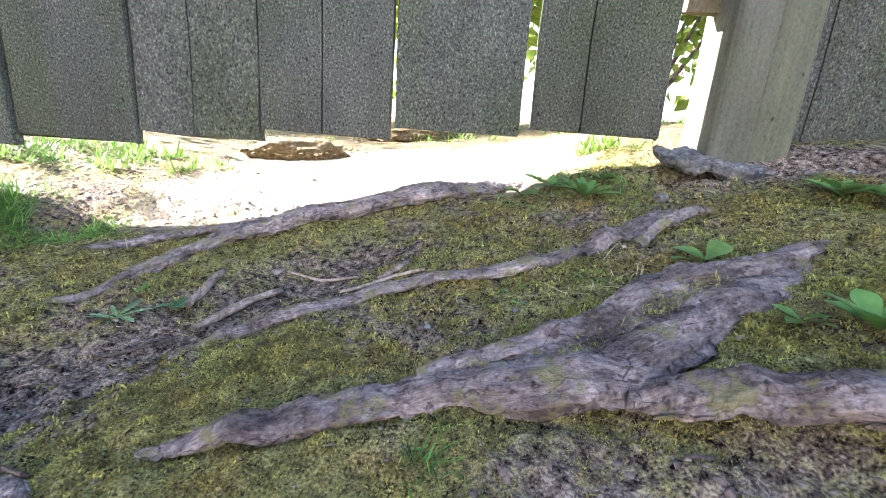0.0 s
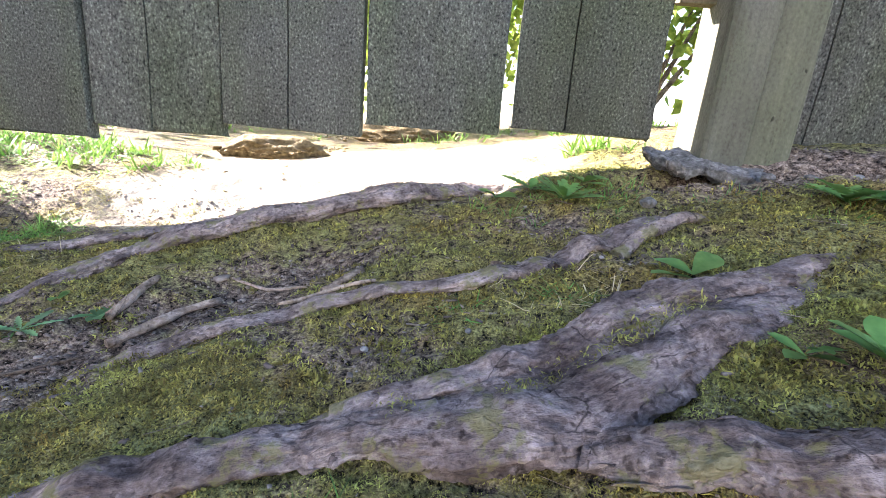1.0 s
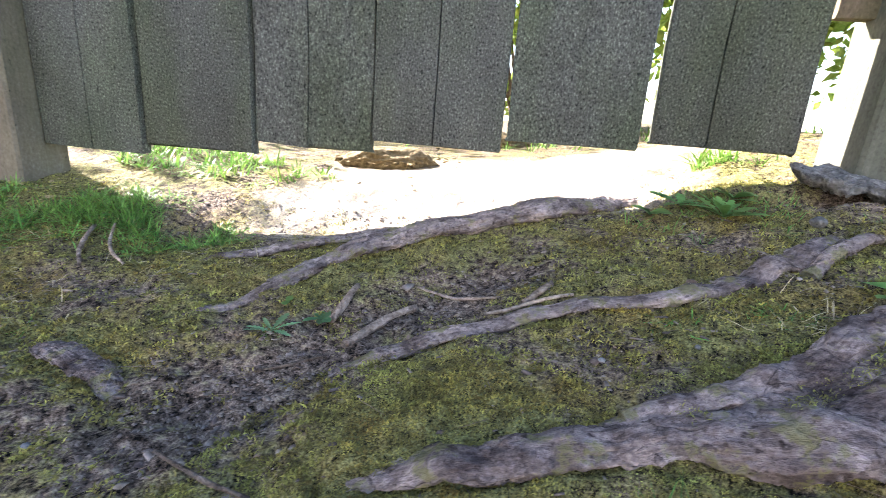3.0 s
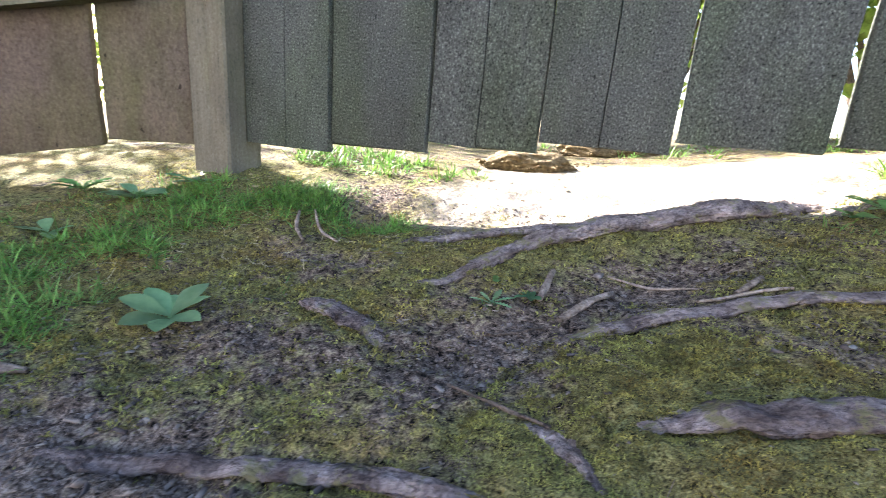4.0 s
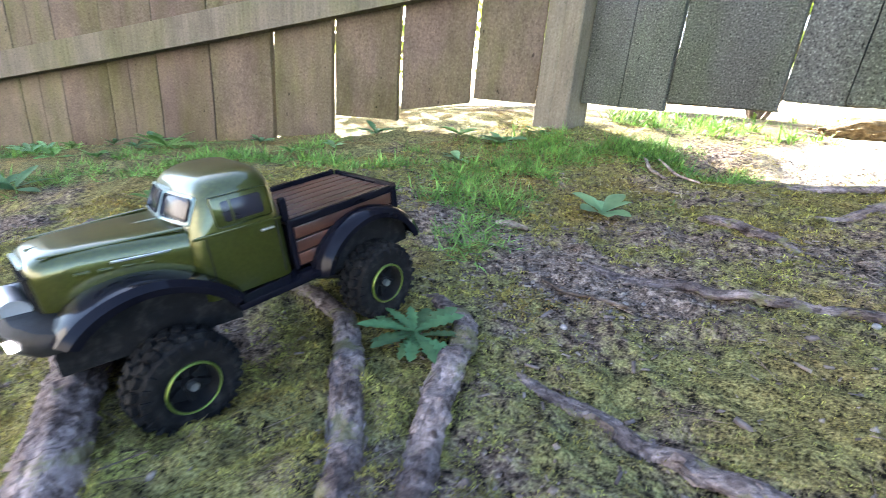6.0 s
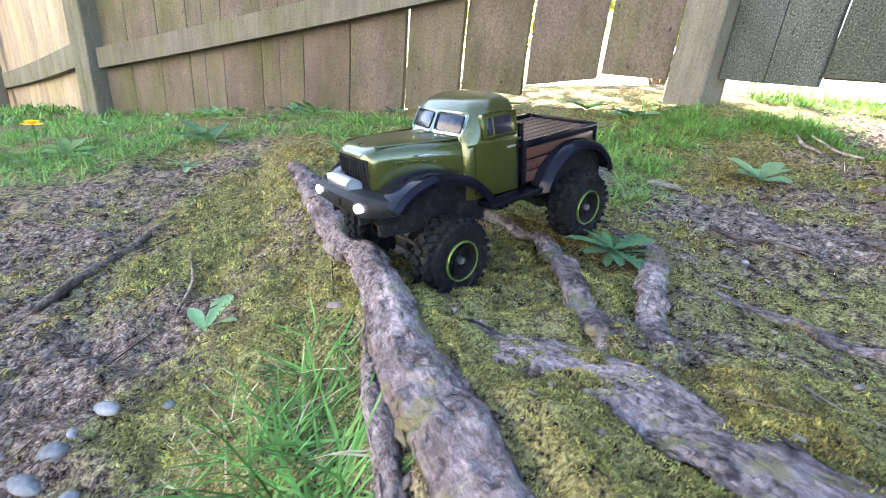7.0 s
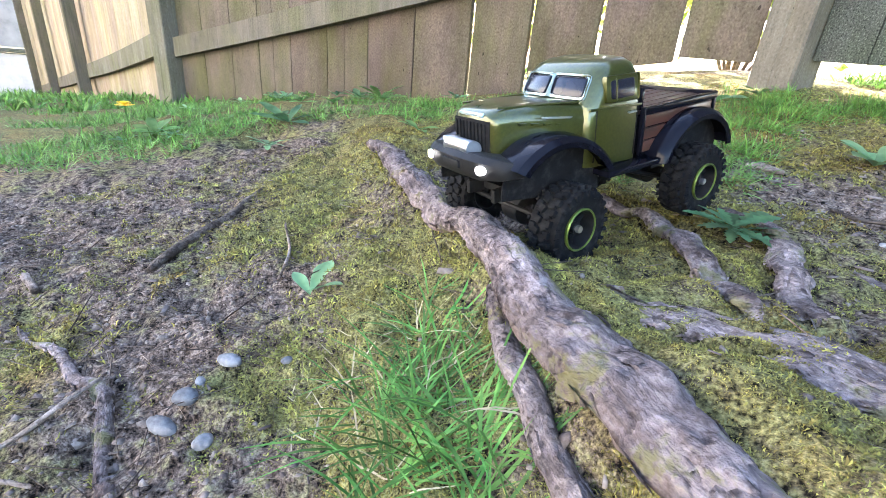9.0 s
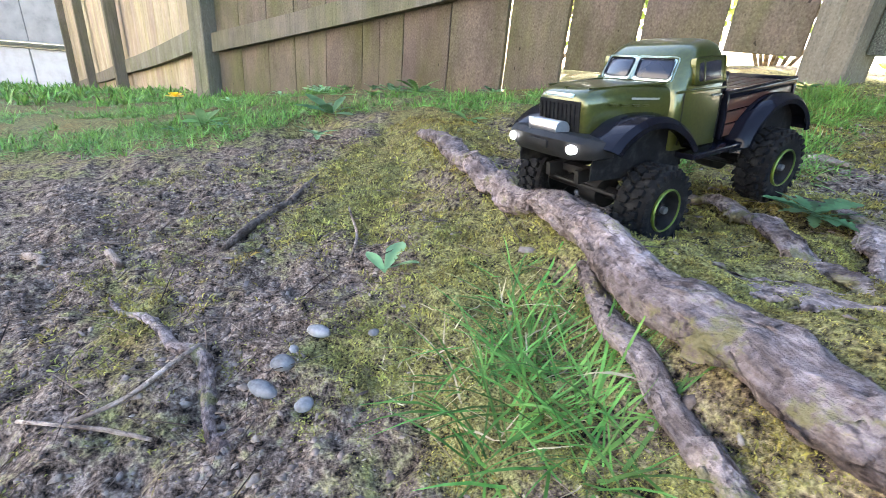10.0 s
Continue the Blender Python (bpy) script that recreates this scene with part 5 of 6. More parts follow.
# the part that runs off to the lawn
BEND = Vector((-1.062, 0.527, 0))
SIDE_TURN = math.degrees(math.atan2(-0.553, -0.833))  # +x of the run goes away from the corner
side = thing("fence", "weathered brown board fence with a sloping lower rail", "fence", at=pose(BEND.x, BEND.y, 0, 0, 0, SIDE_TURN))
SPLITS = [-0.15, 0.0, 0.175, 0.345, 0.51, 0.69, 0.855, 1.018, 1.18, 1.335, 1.48, 1.64, 1.81]
LOWS = [0.237, 0.195, 0.168, 0.1, 0.05, 0.02, 0.0, -0.01, -0.03, -0.06, -0.09, -0.11]
GAPS = [0.004, 0.0105, 0.0105, 0.0105, 0.0105, 0.004, 0.002, 0.0015, 0.002, 0.003, 0.002, 0.002, 0.002]
for n, low in enumerate(LOWS):
    s0, s1 = SPLITS[n] + GAPS[n] / 2, SPLITS[n + 1] - GAPS[n + 1] / 2
    # seen from the yard the run goes from right to left: turn each board to face the yard
    ob = part("board", board_mesh(s1 - s0, low, TOP - 0.15 * s0, 0.02, 60 + n, (0.07,) if n in (6, 8) else (), 0.03 if n == 1 else 0.0), M_BOARD_BROWN, side)
    ob.matrix_local = pose(s1, 0, 0, 0, 0, 180)
ob = part("post", post_mesh(0.09, 0.09, -0.3, TOP - 0.3, 8), M_POST_BROWN, side)
ob.matrix_local = pose(1.875, 0.062, 0, 0, 0, 180)


def rail_mesh(length, drop, high, deep, seed):
    r = random.Random(seed)
    rings = []
    for k in range(13):
        s = length * k / 12
        sag = -0.008 * math.sin(math.pi * k / 12)
        z0 = -drop * s + sag
        j = [r.uniform(-0.0012, 0.0012) for _ in range(4)]
        c = 0.003
        rings.append([(s, 0, z0 + c), (s, j[0], z0 + high * 0.5), (s, 0, z0 + high - c), (s, c, z0 + high + j[1]), (s, deep, z0 + high), (s, deep, z0), (s, c, z0 + j[2])])
    return loft(bmesh.new(), rings)


ob = part("rail", rail_mesh(1.84, 0.206, 0.069, 0.036, 2), M_POST_BROWN, side)
ob.location = (-0.07, 0.001, 0.474)

far_turn = math.degrees(math.atan2(-0.287, -0.958))
far_side = thing("fence", "pale golden cedar fence running off down the lawn", "fence", at=pose(-2.6, -0.5, -0.06, 0, 0, far_turn))
for n in range(36):
    s = 0.07 + 0.162 * n
    ob = part("board", board_mesh(0.157, -0.14 * s - 0.02, 1.75 - 0.14 * s, 0.019, 100 + n), M_CEDAR, far_side)
    ob.matrix_local = pose(s + 0.157, 0, 0, 0, 0, 180)
for n in range(1, 4):
    ob = part("post", post_mesh(0.07, 0.07, -0.4, 1.8, 120 + n), M_POST_BROWN, far_side)
    ob.matrix_local = pose(1.78 * n + 0.1, 0.1, -0.14 * 1.78 * n, 0, 0, 180)
for n in range(3):
    ob = part("rail", rail_mesh(1.74, 0.145, 0.085, 0.036, 130 + n), M_POST_BROWN, far_side)
    ob.location = (1.78 * n + 0.06, 0.001, 0.15 - 0.145 * 1.78 * n)

# ---- what stands beyond ----
shed = thing("outbuilding", "low pale outbuilding with a grey upper wall far down the lawn", "building", at=pose(-10.2, -3.6, -1.25, 0, 0, 74))
for n in range(9):
    box_part("wall_panel", (-4.5 + n, 0.0, 0.0), (-3.52 + n, 0.2, 0.86), M_WALL, shed, 0.01)
box_part("ledge", (-4.6, -0.08, 0.88), (4.6, 0.24, 0.93), M_POST, shed, 0.01, "dark weathered ledge")
for n in range(9):
    box_part("upper_panel", (-4.5 + n, 0.03, 0.95), (-3.51 + n, 0.2, 2.6), M_NET, shed, 0.01)
box_part("handrail", (-3.5, -0.3, 0.26), (2.0, -0.26, 0.3), M_NET, shed, 0.006)


def lump(w, d, h, seed, detail=3, rough=0.2, flat_top=False):
    bm = bmesh.new()
    bmesh.ops.create_icosphere(bm, subdivisions=detail, radius=1)
    for v in bm.verts:
        n = noise.fractal(v.co * 1.3 + Vector((seed, 0, 0)), 1.0, 2.0, 4) * rough + noise.noise(v.co * 5 + Vector((0, seed, 0))) * rough * 0.35
        v.co *= 1 + n
        if flat_top:
            v.co.z = min(v.co.z, 0.55 + 0.1 * n)
        v.co = Vector((v.co.x * w, v.co.y * d, v.co.z * h))
    return bm


def stone(name, label, category, x, y, w, d, h, mat, seed, turn=0, sink=0.3, group="", detail=3, rough=0.2, flat_top=False):
    ob = link(name, lump(w, d, h, seed, detail, rough, flat_top), mat)
    ob.matrix_world = pose(x, y, floor_z(x, y) + h * (1 - 2 * sink), 0, 0, turn)
    return tagged(ob, label, category, group)


def broken_slab(w, d, h, seed):
    """A worn, broken-edged slab of concrete, its top nearly level."""
    bm = bmesh.new()
    bmesh.ops.create_icosphere(bm, subdivisions=6, radius=1)
    for v in bm.verts:
        p = v.co.copy()
        a = math.atan2(p.y, p.x)
        out = 1 + 0.22 * noise.noise(Vector((math.cos(a) * 1.6, math.sin(a) * 1.6, seed))) + 0.12 * noise.noise(Vector((math.cos(a) * 4, math.sin(a) * 4, seed + 7)))
        flat = math.copysign(abs(p.z) ** 0.45, p.z)
        p = Vector((p.x * w * out, p.y * d * out, h * max(-1.0, min(flat, 0.75 - 0.35 * p.x))))
        grit = 0.007 * noise.fractal(p * 38 + Vector((seed, 0, 0)), 0.9, 2.0, 5) + 0.002 * noise.noise(p * 320)
        v.co = p + Vector((0.5 * grit * math.cos(a), 0.8 * grit * math.sin(a), grit * (0.7 if p.z > 0 else 1.6)))
    return bm


footing = link("concrete_footing", broken_slab(0.068, 0.048, 0.0085, 3.0), M_CONCRETE)
footing.matrix_world = pose(0.298, 0.606, floor_z(0.288, 0.65) + 0.001, 7, 5, -6)
tagged(footing, "rough broken concrete collar at the foot of the post", "concrete")
for n, (x, y, w, tone) in enumerate(((0.335, 0.545, 0.011, M_CONCRETE), (0.385, 0.545, 0.014, M_STONE), (0.42, 0.55, 0.009, M_STONE), (0.41, 0.53, 0.007, M_STONE), (0.365, 0.53, 0.008, M_CONCRETE), (0.44, 0.56, 0.012, M_CONCRETE), (0.4, 0.575, 0.01, M_STONE))):
    w *= 0.65
    stone("pebble", "small grey pebble in dark soil by the post", "stone", x, y, w, w * 0.8, w * 0.6, tone, 10 + n, 40 * n, 0.2, "pebbles by the post")
stone("pebble", "rounded tan pebble on moss", "stone", 0.202, 0.495, 0.008, 0.0065, 0.0055, M_CONCRETE, 31, 20, 0.2, "pebbles on the moss")
for n, (x, y, w, d, h, turn) in enumerate(((-0.541, -0.428, 0.0085, 0.005, 0.004, 50), (-0.525, -0.45, 0.0075, 0.006, 0.005, 70), (-0.5165, -0.461, 0.0105, 0.0055, 0.0045, 40), (-0.496, -0.4435, 0.006, 0.0045, 0.004, 110), (-0.533, -0.443, 0.004, 0.003, 0.0025, 10))):
    stone("pebble", ("pale grey river pebble lying on bare soil", "grey rounded pebble lying on bare soil")[n % 2], "stone", x, y, w * 0.85, d * 0.85, h * 0.85, M_STONE, 50 + n, turn, 0.22, "pale pebbles", 3, 0.1)
for n, (x, y, w) in enumerate(((-0.42, -0.044, 0.004), (-0.352, 0.186, 0.004), (-0.28, 0.083, 0.0045), (-0.526, -0.4, 0.005), (0.02, 0.21, 0.004), (0.3, 0.33, 0.005), (-0.02, 0.29, 0.004), (0.04, 0.3, 0.0035), (-0.4, 0.03, 0.003), (-0.62, 0.2, 0.005))):
    w *= 0.65
    stone("pebble", "tiny white pebble among moss and litter", "stone", x, y, w, w * 0.8, w * 0.7, M_STONE, 70 + n, 33 * n, 0.15, "tiny pebbles", 2, 0.12)
stone("compost", "low heap of orange-brown rotted leaves under the fence", "litter", -0.36, 0.95, 0.095, 0.06, 0.03, M_RUST_SOIL, 5, 8, 0.36, detail=5, rough=0.2)
stone("compost", "second low heap of orange-brown rotted leaves", "litter", -0.21, 1.6, 0.17, 0.1, 0.045, M_RUST_SOIL, 6, -10, 0.36, detail=5, rough=0.2)


def bush(x, y, r, h, n, seed, label):
    """A shrub: stems from the ground and many small leaves in uneven clumps."""
    q = np.random.default_rng(seed)
    ob = thing("bush", label, "bush", "shrubs beyond the fence", at=pose(x, y, floor_z(x, y)))
    bm = bmesh.new()
    tips = []
    for k in range(9):
        a, l = q.uniform(0, 6.28), q.uniform(0.5, 0.95)
        tip = (r * 0.8 * l * math.cos(a), r * 0.8 * l * math.sin(a), h * q.uniform(0.45, 0.95))
        rod(bm, (0.02 * math.cos(a), 0.02 * math.sin(a), -0.02), tip, 0.012, 6, 0.003)
        tips.append(tip)
    part("stem", bm, M_STICK, ob)
    c = np.array(tips)[q.integers(0, len(tips), n)] + q.normal(0, 1, (n, 3)) * [r * 0.28, r * 0.28, h * 0.16]
    c = c[c[:, 2] > 0.02]
    n = len(c)
    leaf = np.array([[0, 0, 0], [-0.3, 0.5, 0.08], [0, 1, -0.05], [0.3, 0.5, 0.08]])
    v = leaf[None] * q.uniform(0.03, 0.07, (n, 1, 1))
    for axis in ((0, 1), (1, 2), (0, 2)):
        t = q.uniform(0, 6.28, n)
        a, b = v[..., axis[0]].copy(), v[..., axis[1]].copy()
        v[..., axis[0]], v[..., axis[1]] = a * np.cos(t)[:, None] - b * np.sin(t)[:, None], a * np.sin(t)[:, None] + b * np.cos(t)[:, None]
    v = v + c[:, None]
    crown = new("crown", mesh_of("crown", v.reshape(-1, 3), np.arange(4 * n).reshape(-1, 4), M_BUSH))
    crown.parent = ob
    crown["kind"] = "stuff"
    return ob


for n, (x, y, r, h) in enumerate(((0.55, 1.75, 0.45, 0.95), (-0.1, 2.1, 0.5, 1.0), (-0.9, 2.3, 0.55, 1.1), (1.2, 1.6, 0.5, 1.1), (-2.0, 2.2, 0.6, 1.0), (-3.2, 1.6, 0.7, 1.1))):
    bush(x, y, r, h, 3200, 400 + n, "sunlit yellow-green shrub behind the fence")

# an unseen wall added behind the walker: it blocks low sky and bounces warm light
bounce_wall = tagged(link("wall_south", add_box(bmesh.new(), (-9, -7.2, -2.5), (9, -7.0, 3.2)), M_BOUNCE_WALL, flat=True), "plain unseen wall added to block sky and bounce warm light", "wall", kind="structure")


# ---- the toy truck, built round the middle of its wheelbase: x ahead, y to its left, z over the hubs ----
TRUCK_POSE = pose(-0.5376, -0.1969, 0.1308, 2.0, 9.1, -84.1) @ Matrix.Scale(0.88, 4)
truck = thing("toy_truck", "olive green remote-controlled toy pickup with big tyres on mossy roots", "toy truck", at=TRUCK_POSE)


def rounded(xr, xf, w, z, r, n=5):
    """A level ring: a rectangle with round corners."""
    out = []
    for cx, cy, a0 in ((xf - r, w - r, 0), (xr + r, w - r, 90), (xr + r, -w + r, 180), (xf - r, -w + r, 270)):
        for k in range(n):
            a = radians(a0 + 90 * k / (n - 1))
            out.append((cx + r * math.cos(a), cy + r * math.sin(a), z))
    return out


def barrel(x, w, z0, z1, power=3.2, n=28):
    """An upright ring across the truck: a squared-off oval."""
    out = []
    for k in range(n):
        a = 2 * math.pi * k / n
        c, s = math.cos(a), math.sin(a)
        out.append((x, w * math.copysign(abs(c) ** (2 / power), c), (z0 + z1) / 2 + (z1 - z0) / 2 * math.copysign(abs(s) ** (2 / power), s)))
    return out


cab = part("cab", loft(bmesh.new(), [rounded(-0.012, 0.042, 0.036, 0.03, 0.006), rounded(-0.012, 0.042, 0.0365, 0.05, 0.007), rounded(-0.012, 0.041, 0.0365, 0.07, 0.008), rounded(-0.012, 0.0385, 0.0362, 0.0765, 0.009),
                                      rounded(-0.0118, 0.0345, 0.0352, 0.087, 0.0105), rounded(-0.0112, 0.0302, 0.0336, 0.097, 0.0115), rounded(-0.0098, 0.0268, 0.0312, 0.1025, 0.012), rounded(-0.0068, 0.022, 0.0265, 0.1062, 0.0115), rounded(-0.002, 0.016, 0.019, 0.1078, 0.008), rounded(0.003, 0.011, 0.01, 0.1083, 0.0035)]), M_PAINT, truck, "metallic olive green cab with rounded roof")
hood = part("hood", loft(bmesh.new(), [barrel(0.036, 0.0328, 0.032, 0.0785, 4.6, 40), barrel(0.055, 0.0305, 0.032, 0.0778, 4.6, 40), barrel(0.075, 0.0272, 0.032, 0.0765, 4.6, 40), barrel(0.091, 0.0236, 0.033, 0.0745, 4.6, 40), barrel(0.0985, 0.0222, 0.034, 0.0722, 4.6, 40), barrel(0.1025, 0.0206, 0.0355, 0.0692, 4.6, 40), barrel(0.1042, 0.0182, 0.037, 0.0665, 4.6, 40)]), M_PAINT, truck, "metallic olive green bonnet")
for y in (-1, 1):
    for n in range(4):
        box_part("louvre", (0.056 + 0.009 * n, y * 0.0288 - 0.0012 - 0.0008 * n * y, 0.062), (0.062 + 0.009 * n, y * 0.0288 + 0.0012 - 0.0008 * n * y, 0.0635), M_PAINT, hood, 0.0004)
bm = bmesh.new()
for n in range(9):
    add_box(bm, (0.1032, -0.0165 + 0.0037 * n, 0.041), (0.1058, -0.0149 + 0.0037 * n, 0.0615), 0.0003)
add_box(bm, (0.1018, -0.018, 0.039), (0.1048, 0.018, 0.0635), 0.0006)
part("grille", bm, M_RUBBER, truck, "black slatted grille")
for y in (-1, 1):
    box_part("side_trim", (0.042, y * 0.0315 - 0.0012, 0.0668), (0.075, y * 0.0295 + 0.0012, 0.0682), M_STEEL, hood, 0.0004, "bright side moulding")
box_part("bonnet_badge", (0.1005, -0.0115, 0.0655), (0.1052, 0.0115, 0.0685), M_TRIM, hood, 0.001, "pale nose badge")
for y in (-1, 1):
    # creases along the edges of the bonnet's top
    part("bonnet_crease", rod(bmesh.new(), (0.04, y * 0.0262, 0.0779), (0.098, y * 0.0178, 0.0724), 0.0011, 8, 0.0007), M_PAINT, hood)
part("centre_crease", rod(bmesh.new(), (0.04, 0, 0.0783), (0.1, 0, 0.0718), 0.0013, 8, 0.0009), M_PAINT, hood)

# windows
def tilted(name, lo, hi, m, mat, parent, bevel, label=""):
    ob = part(name, add_box(bmesh.new(), lo, hi, bevel), mat, parent, label)
    ob.matrix_local = m
    return ob


for y in (-1, 1):
    m = pose(0.0356, y * 0.0142, 0.0872, 0, -24, y * 9)
    tilted("windscreen_surround", (-0.0014, -0.0142, -0.0097), (0.0006, 0.0142, 0.0097), m, M_TRIM, cab, 0.0028, "silver-blue windscreen surround")
    tilted("windscreen", (-0.0006, -0.0121, -0.0078), (0.0013, 0.0121, 0.0078), m, M_GLASS_DARK, cab, 0.0026)
    m = pose(0.0105, y * 0.0353, 0.0868, y * 7, 0, 0)
    tilted("window_surround", (-0.0155, -0.0008, -0.0098), (0.0165, 0.001, 0.0096), m, M_PAINT, cab, 0.0026)
    tilted("side_window", (-0.0122, -0.0014, -0.0078), (0.0127, 0.0014, 0.0076), m, M_GLASS_DARK, cab, 0.0024)
    tilted("quarter_pillar", (0.006, -0.0018, -0.0075), (0.0072, 0.0018, 0.0075), m, M_PAINT, cab, 0.0004)
    box_part("door_handle", (-0.004, y * 0.0372 - 0.001, 0.0675), (0.004, y * 0.0372 + 0.001, 0.069), M_STEEL, cab, 0.0005, "chrome door handle")
    for x in (-0.0065, 0.0335):
        box_part("door_seam", (x, y * 0.0364 - 0.0004, 0.034), (x + 0.0006, y * 0.0364 + 0.0004, 0.074), M_BLACK, cab, 0.0)
    box_part("belt_trim", (-0.01, y * 0.0362 - 0.0007, 0.0715), (0.04, y * 0.0362 + 0.0007, 0.0735), M_PAINT, cab, 0.0005)
tilted("rear_window", (-0.0008, -0.014, -0.006), (0.0008, 0.014, 0.006), pose(-0.0113, 0, 0.087, 0, 10, 0), M_GLASS_DARK, cab, 0.0025)
for n, (x, w) in enumerate(((0.0, 0.006), (0.004, 0.01), (0.0085, 0.007))):
    box_part("roof_print", (x, -w * 0.7, 0.105), (x + 0.0016, w * 0.7, 0.1068 + 0.0004 * (n > 0)), M_WHITE_PRINT, cab, 0.0, "white print bars")


def mudguard(cx, cz, r, a0, a1, y0, y1, name):
    for y in (-1, 1):
        rings = []
        for k in range(23):
            a = radians(a0 + (a1 - a0) * k / 22)
            t = 1 + 0.1 * math.cos(a) ** 2
            ring = []
            for yy, rr in ((y0, r - 0.001), (y0, r + 0.002), ((y0 + y1) / 2, r + 0.0036), (y1 - 0.003, r + 0.002), (y1, r - 0.0015), (y1 - 0.0005, r - 0.0055), (y1 - 0.002, r - 0.0052), (y1 - 0.003, r - 0.002)):
                ring.append((cx + rr * t * math.cos(a), y * yy, cz + rr * math.sin(a)))
            rings.append(ring)
        part(name, loft(bmesh.new(), rings), M_BLACK_GLOSS, truck, "glossy black mudguard")


mudguard(0.0665, 0.014, 0.0415, 30, 152, 0.024, 0.049, "front_mudguard")
mudguard(-0.0665, 0.019, 0.0385, 8, 172, 0.034, 0.051, "rear_mudguard")
for y in (-1, 1):
    box_part("running_board", (-0.032, y * 0.038 - 0.0095, 0.024), (0.03, y * 0.038 + 0.0095, 0.029), M_BLACK_GLOSS, truck, 0.0015, "glossy black running board")

# flat black sheets added to stand in for the shade inside the wheel arches
def arch_shade(cx, cz, r, y0, y1, name):
    for y in (-1, 1):
        outline = [(cx + r * 1.08 * math.cos(radians(a)), cz + r * math.sin(radians(a))) for a in range(0, 181, 10)] + [(cx - r * 1.08, cz - 0.004), (cx + r * 1.08, cz - 0.004)]
        part(name, loft(bmesh.new(), [[(x, y * w, z) for x, z in outline] for w in (y0, y1)]), M_RUBBER, truck, "matt black sheet standing in for shade in the wheel arch")


arch_shade(0.0665, 0.016, 0.039, 0.0328, 0.0338, "front_arch_lining")
arch_shade(-0.0665, 0.021, 0.0365, 0.0372, 0.0382, "rear_arch_lining")

# the wooden-sided bed
bed = part("bed_frame", add_box(add_box(add_box(bmesh.new(), (-0.1, -0.034, 0.03), (-0.014, 0.034, 0.062), 0.001), (-0.1, -0.0375, 0.0625), (-0.0135, -0.0345, 0.0685), 0.001), (-0.1, 0.0345, 0.0625), (-0.0135, 0.0375, 0.0685), 0.001), M_BLACK_GLOSS, truck, "glossy black bed frame")
for y in (-1, 1):
    for n in range(3):
        box_part("side_plank", (-0.096, y * 0.0352 - 0.0012, 0.0325 + 0.0102 * n), (-0.0165, y * 0.0352 + 0.0012, 0.0415 + 0.0102 * n), M_PLANK, bed, 0.0008, "brown wood-grained plank")
    for x in (-0.0995, -0.0155):
        box_part("stake", (x, y * 0.0358 - 0.0016, 0.031), (x + 0.003, y * 0.0358 + 0.0016, 0.069), M_BLACK_GLOSS, bed, 0.0005)
    box_part("bulkhead_bracket", (-0.017, y * 0.031 - 0.002, 0.066), (-0.0125, y * 0.031 + 0.002, 0.083), M_BLACK_GLOSS, bed, 0.001)
for n in range(7):
    box_part("deck_plank", (-0.0985, -0.0325 + 0.0094 * n, 0.0625), (-0.0145, -0.0243 + 0.0094 * n, 0.0655), M_PLANK, bed, 0.0008, "brown wood-grained plank")
tail = part("tailgate", add_box(bmesh.new(), (-0.1035, -0.035, 0.031), (-0.1005, 0.035, 0.068), 0.001), M_BLACK_GLOSS, truck)
box_part("tailgate_panel", (-0.1045, -0.03, 0.036), (-0.1028, 0.03, 0.0635), M_PLANK, tail, 0.0008)
for n in range(5):
    box_part("letter_bar", (-0.1052, -0.0125 + 0.0053 * n, 0.0545), (-0.1043, -0.009 + 0.0053 * n, 0.0585), M_WHITE_PRINT, tail, 0.0003, "white print bar")

# running gear
bm = bmesh.new()
for y in (-0.0135, 0.0135):
    add_box(bm, (-0.1, y - 0.002, 0.014), (0.1, y + 0.002, 0.023), 0.0008)
for x in (-0.085, -0.03, 0.03, 0.085):
    add_box(bm, (x - 0.003, -0.0135, 0.016), (x + 0.003, 0.0135, 0.021))
chassis = part("chassis", bm, M_BLACK, truck)
part("gearbox", lump(0.016, 0.011, 0.012, 4, 2, 0.12), M_BLACK, truck).location = (0.0, 0, 0.011)
part("motor", rod(bmesh.new(), (0.052, -0.008, 0.021), (0.052, 0.014, 0.021), 0.008, 18), M_COPPER, truck, "copper-coloured motor can")
box_part("battery_tray", (-0.03, 0.0155, 0.0165), (0.055, 0.0215, 0.0215), M_BLACK, truck, 0.0006)
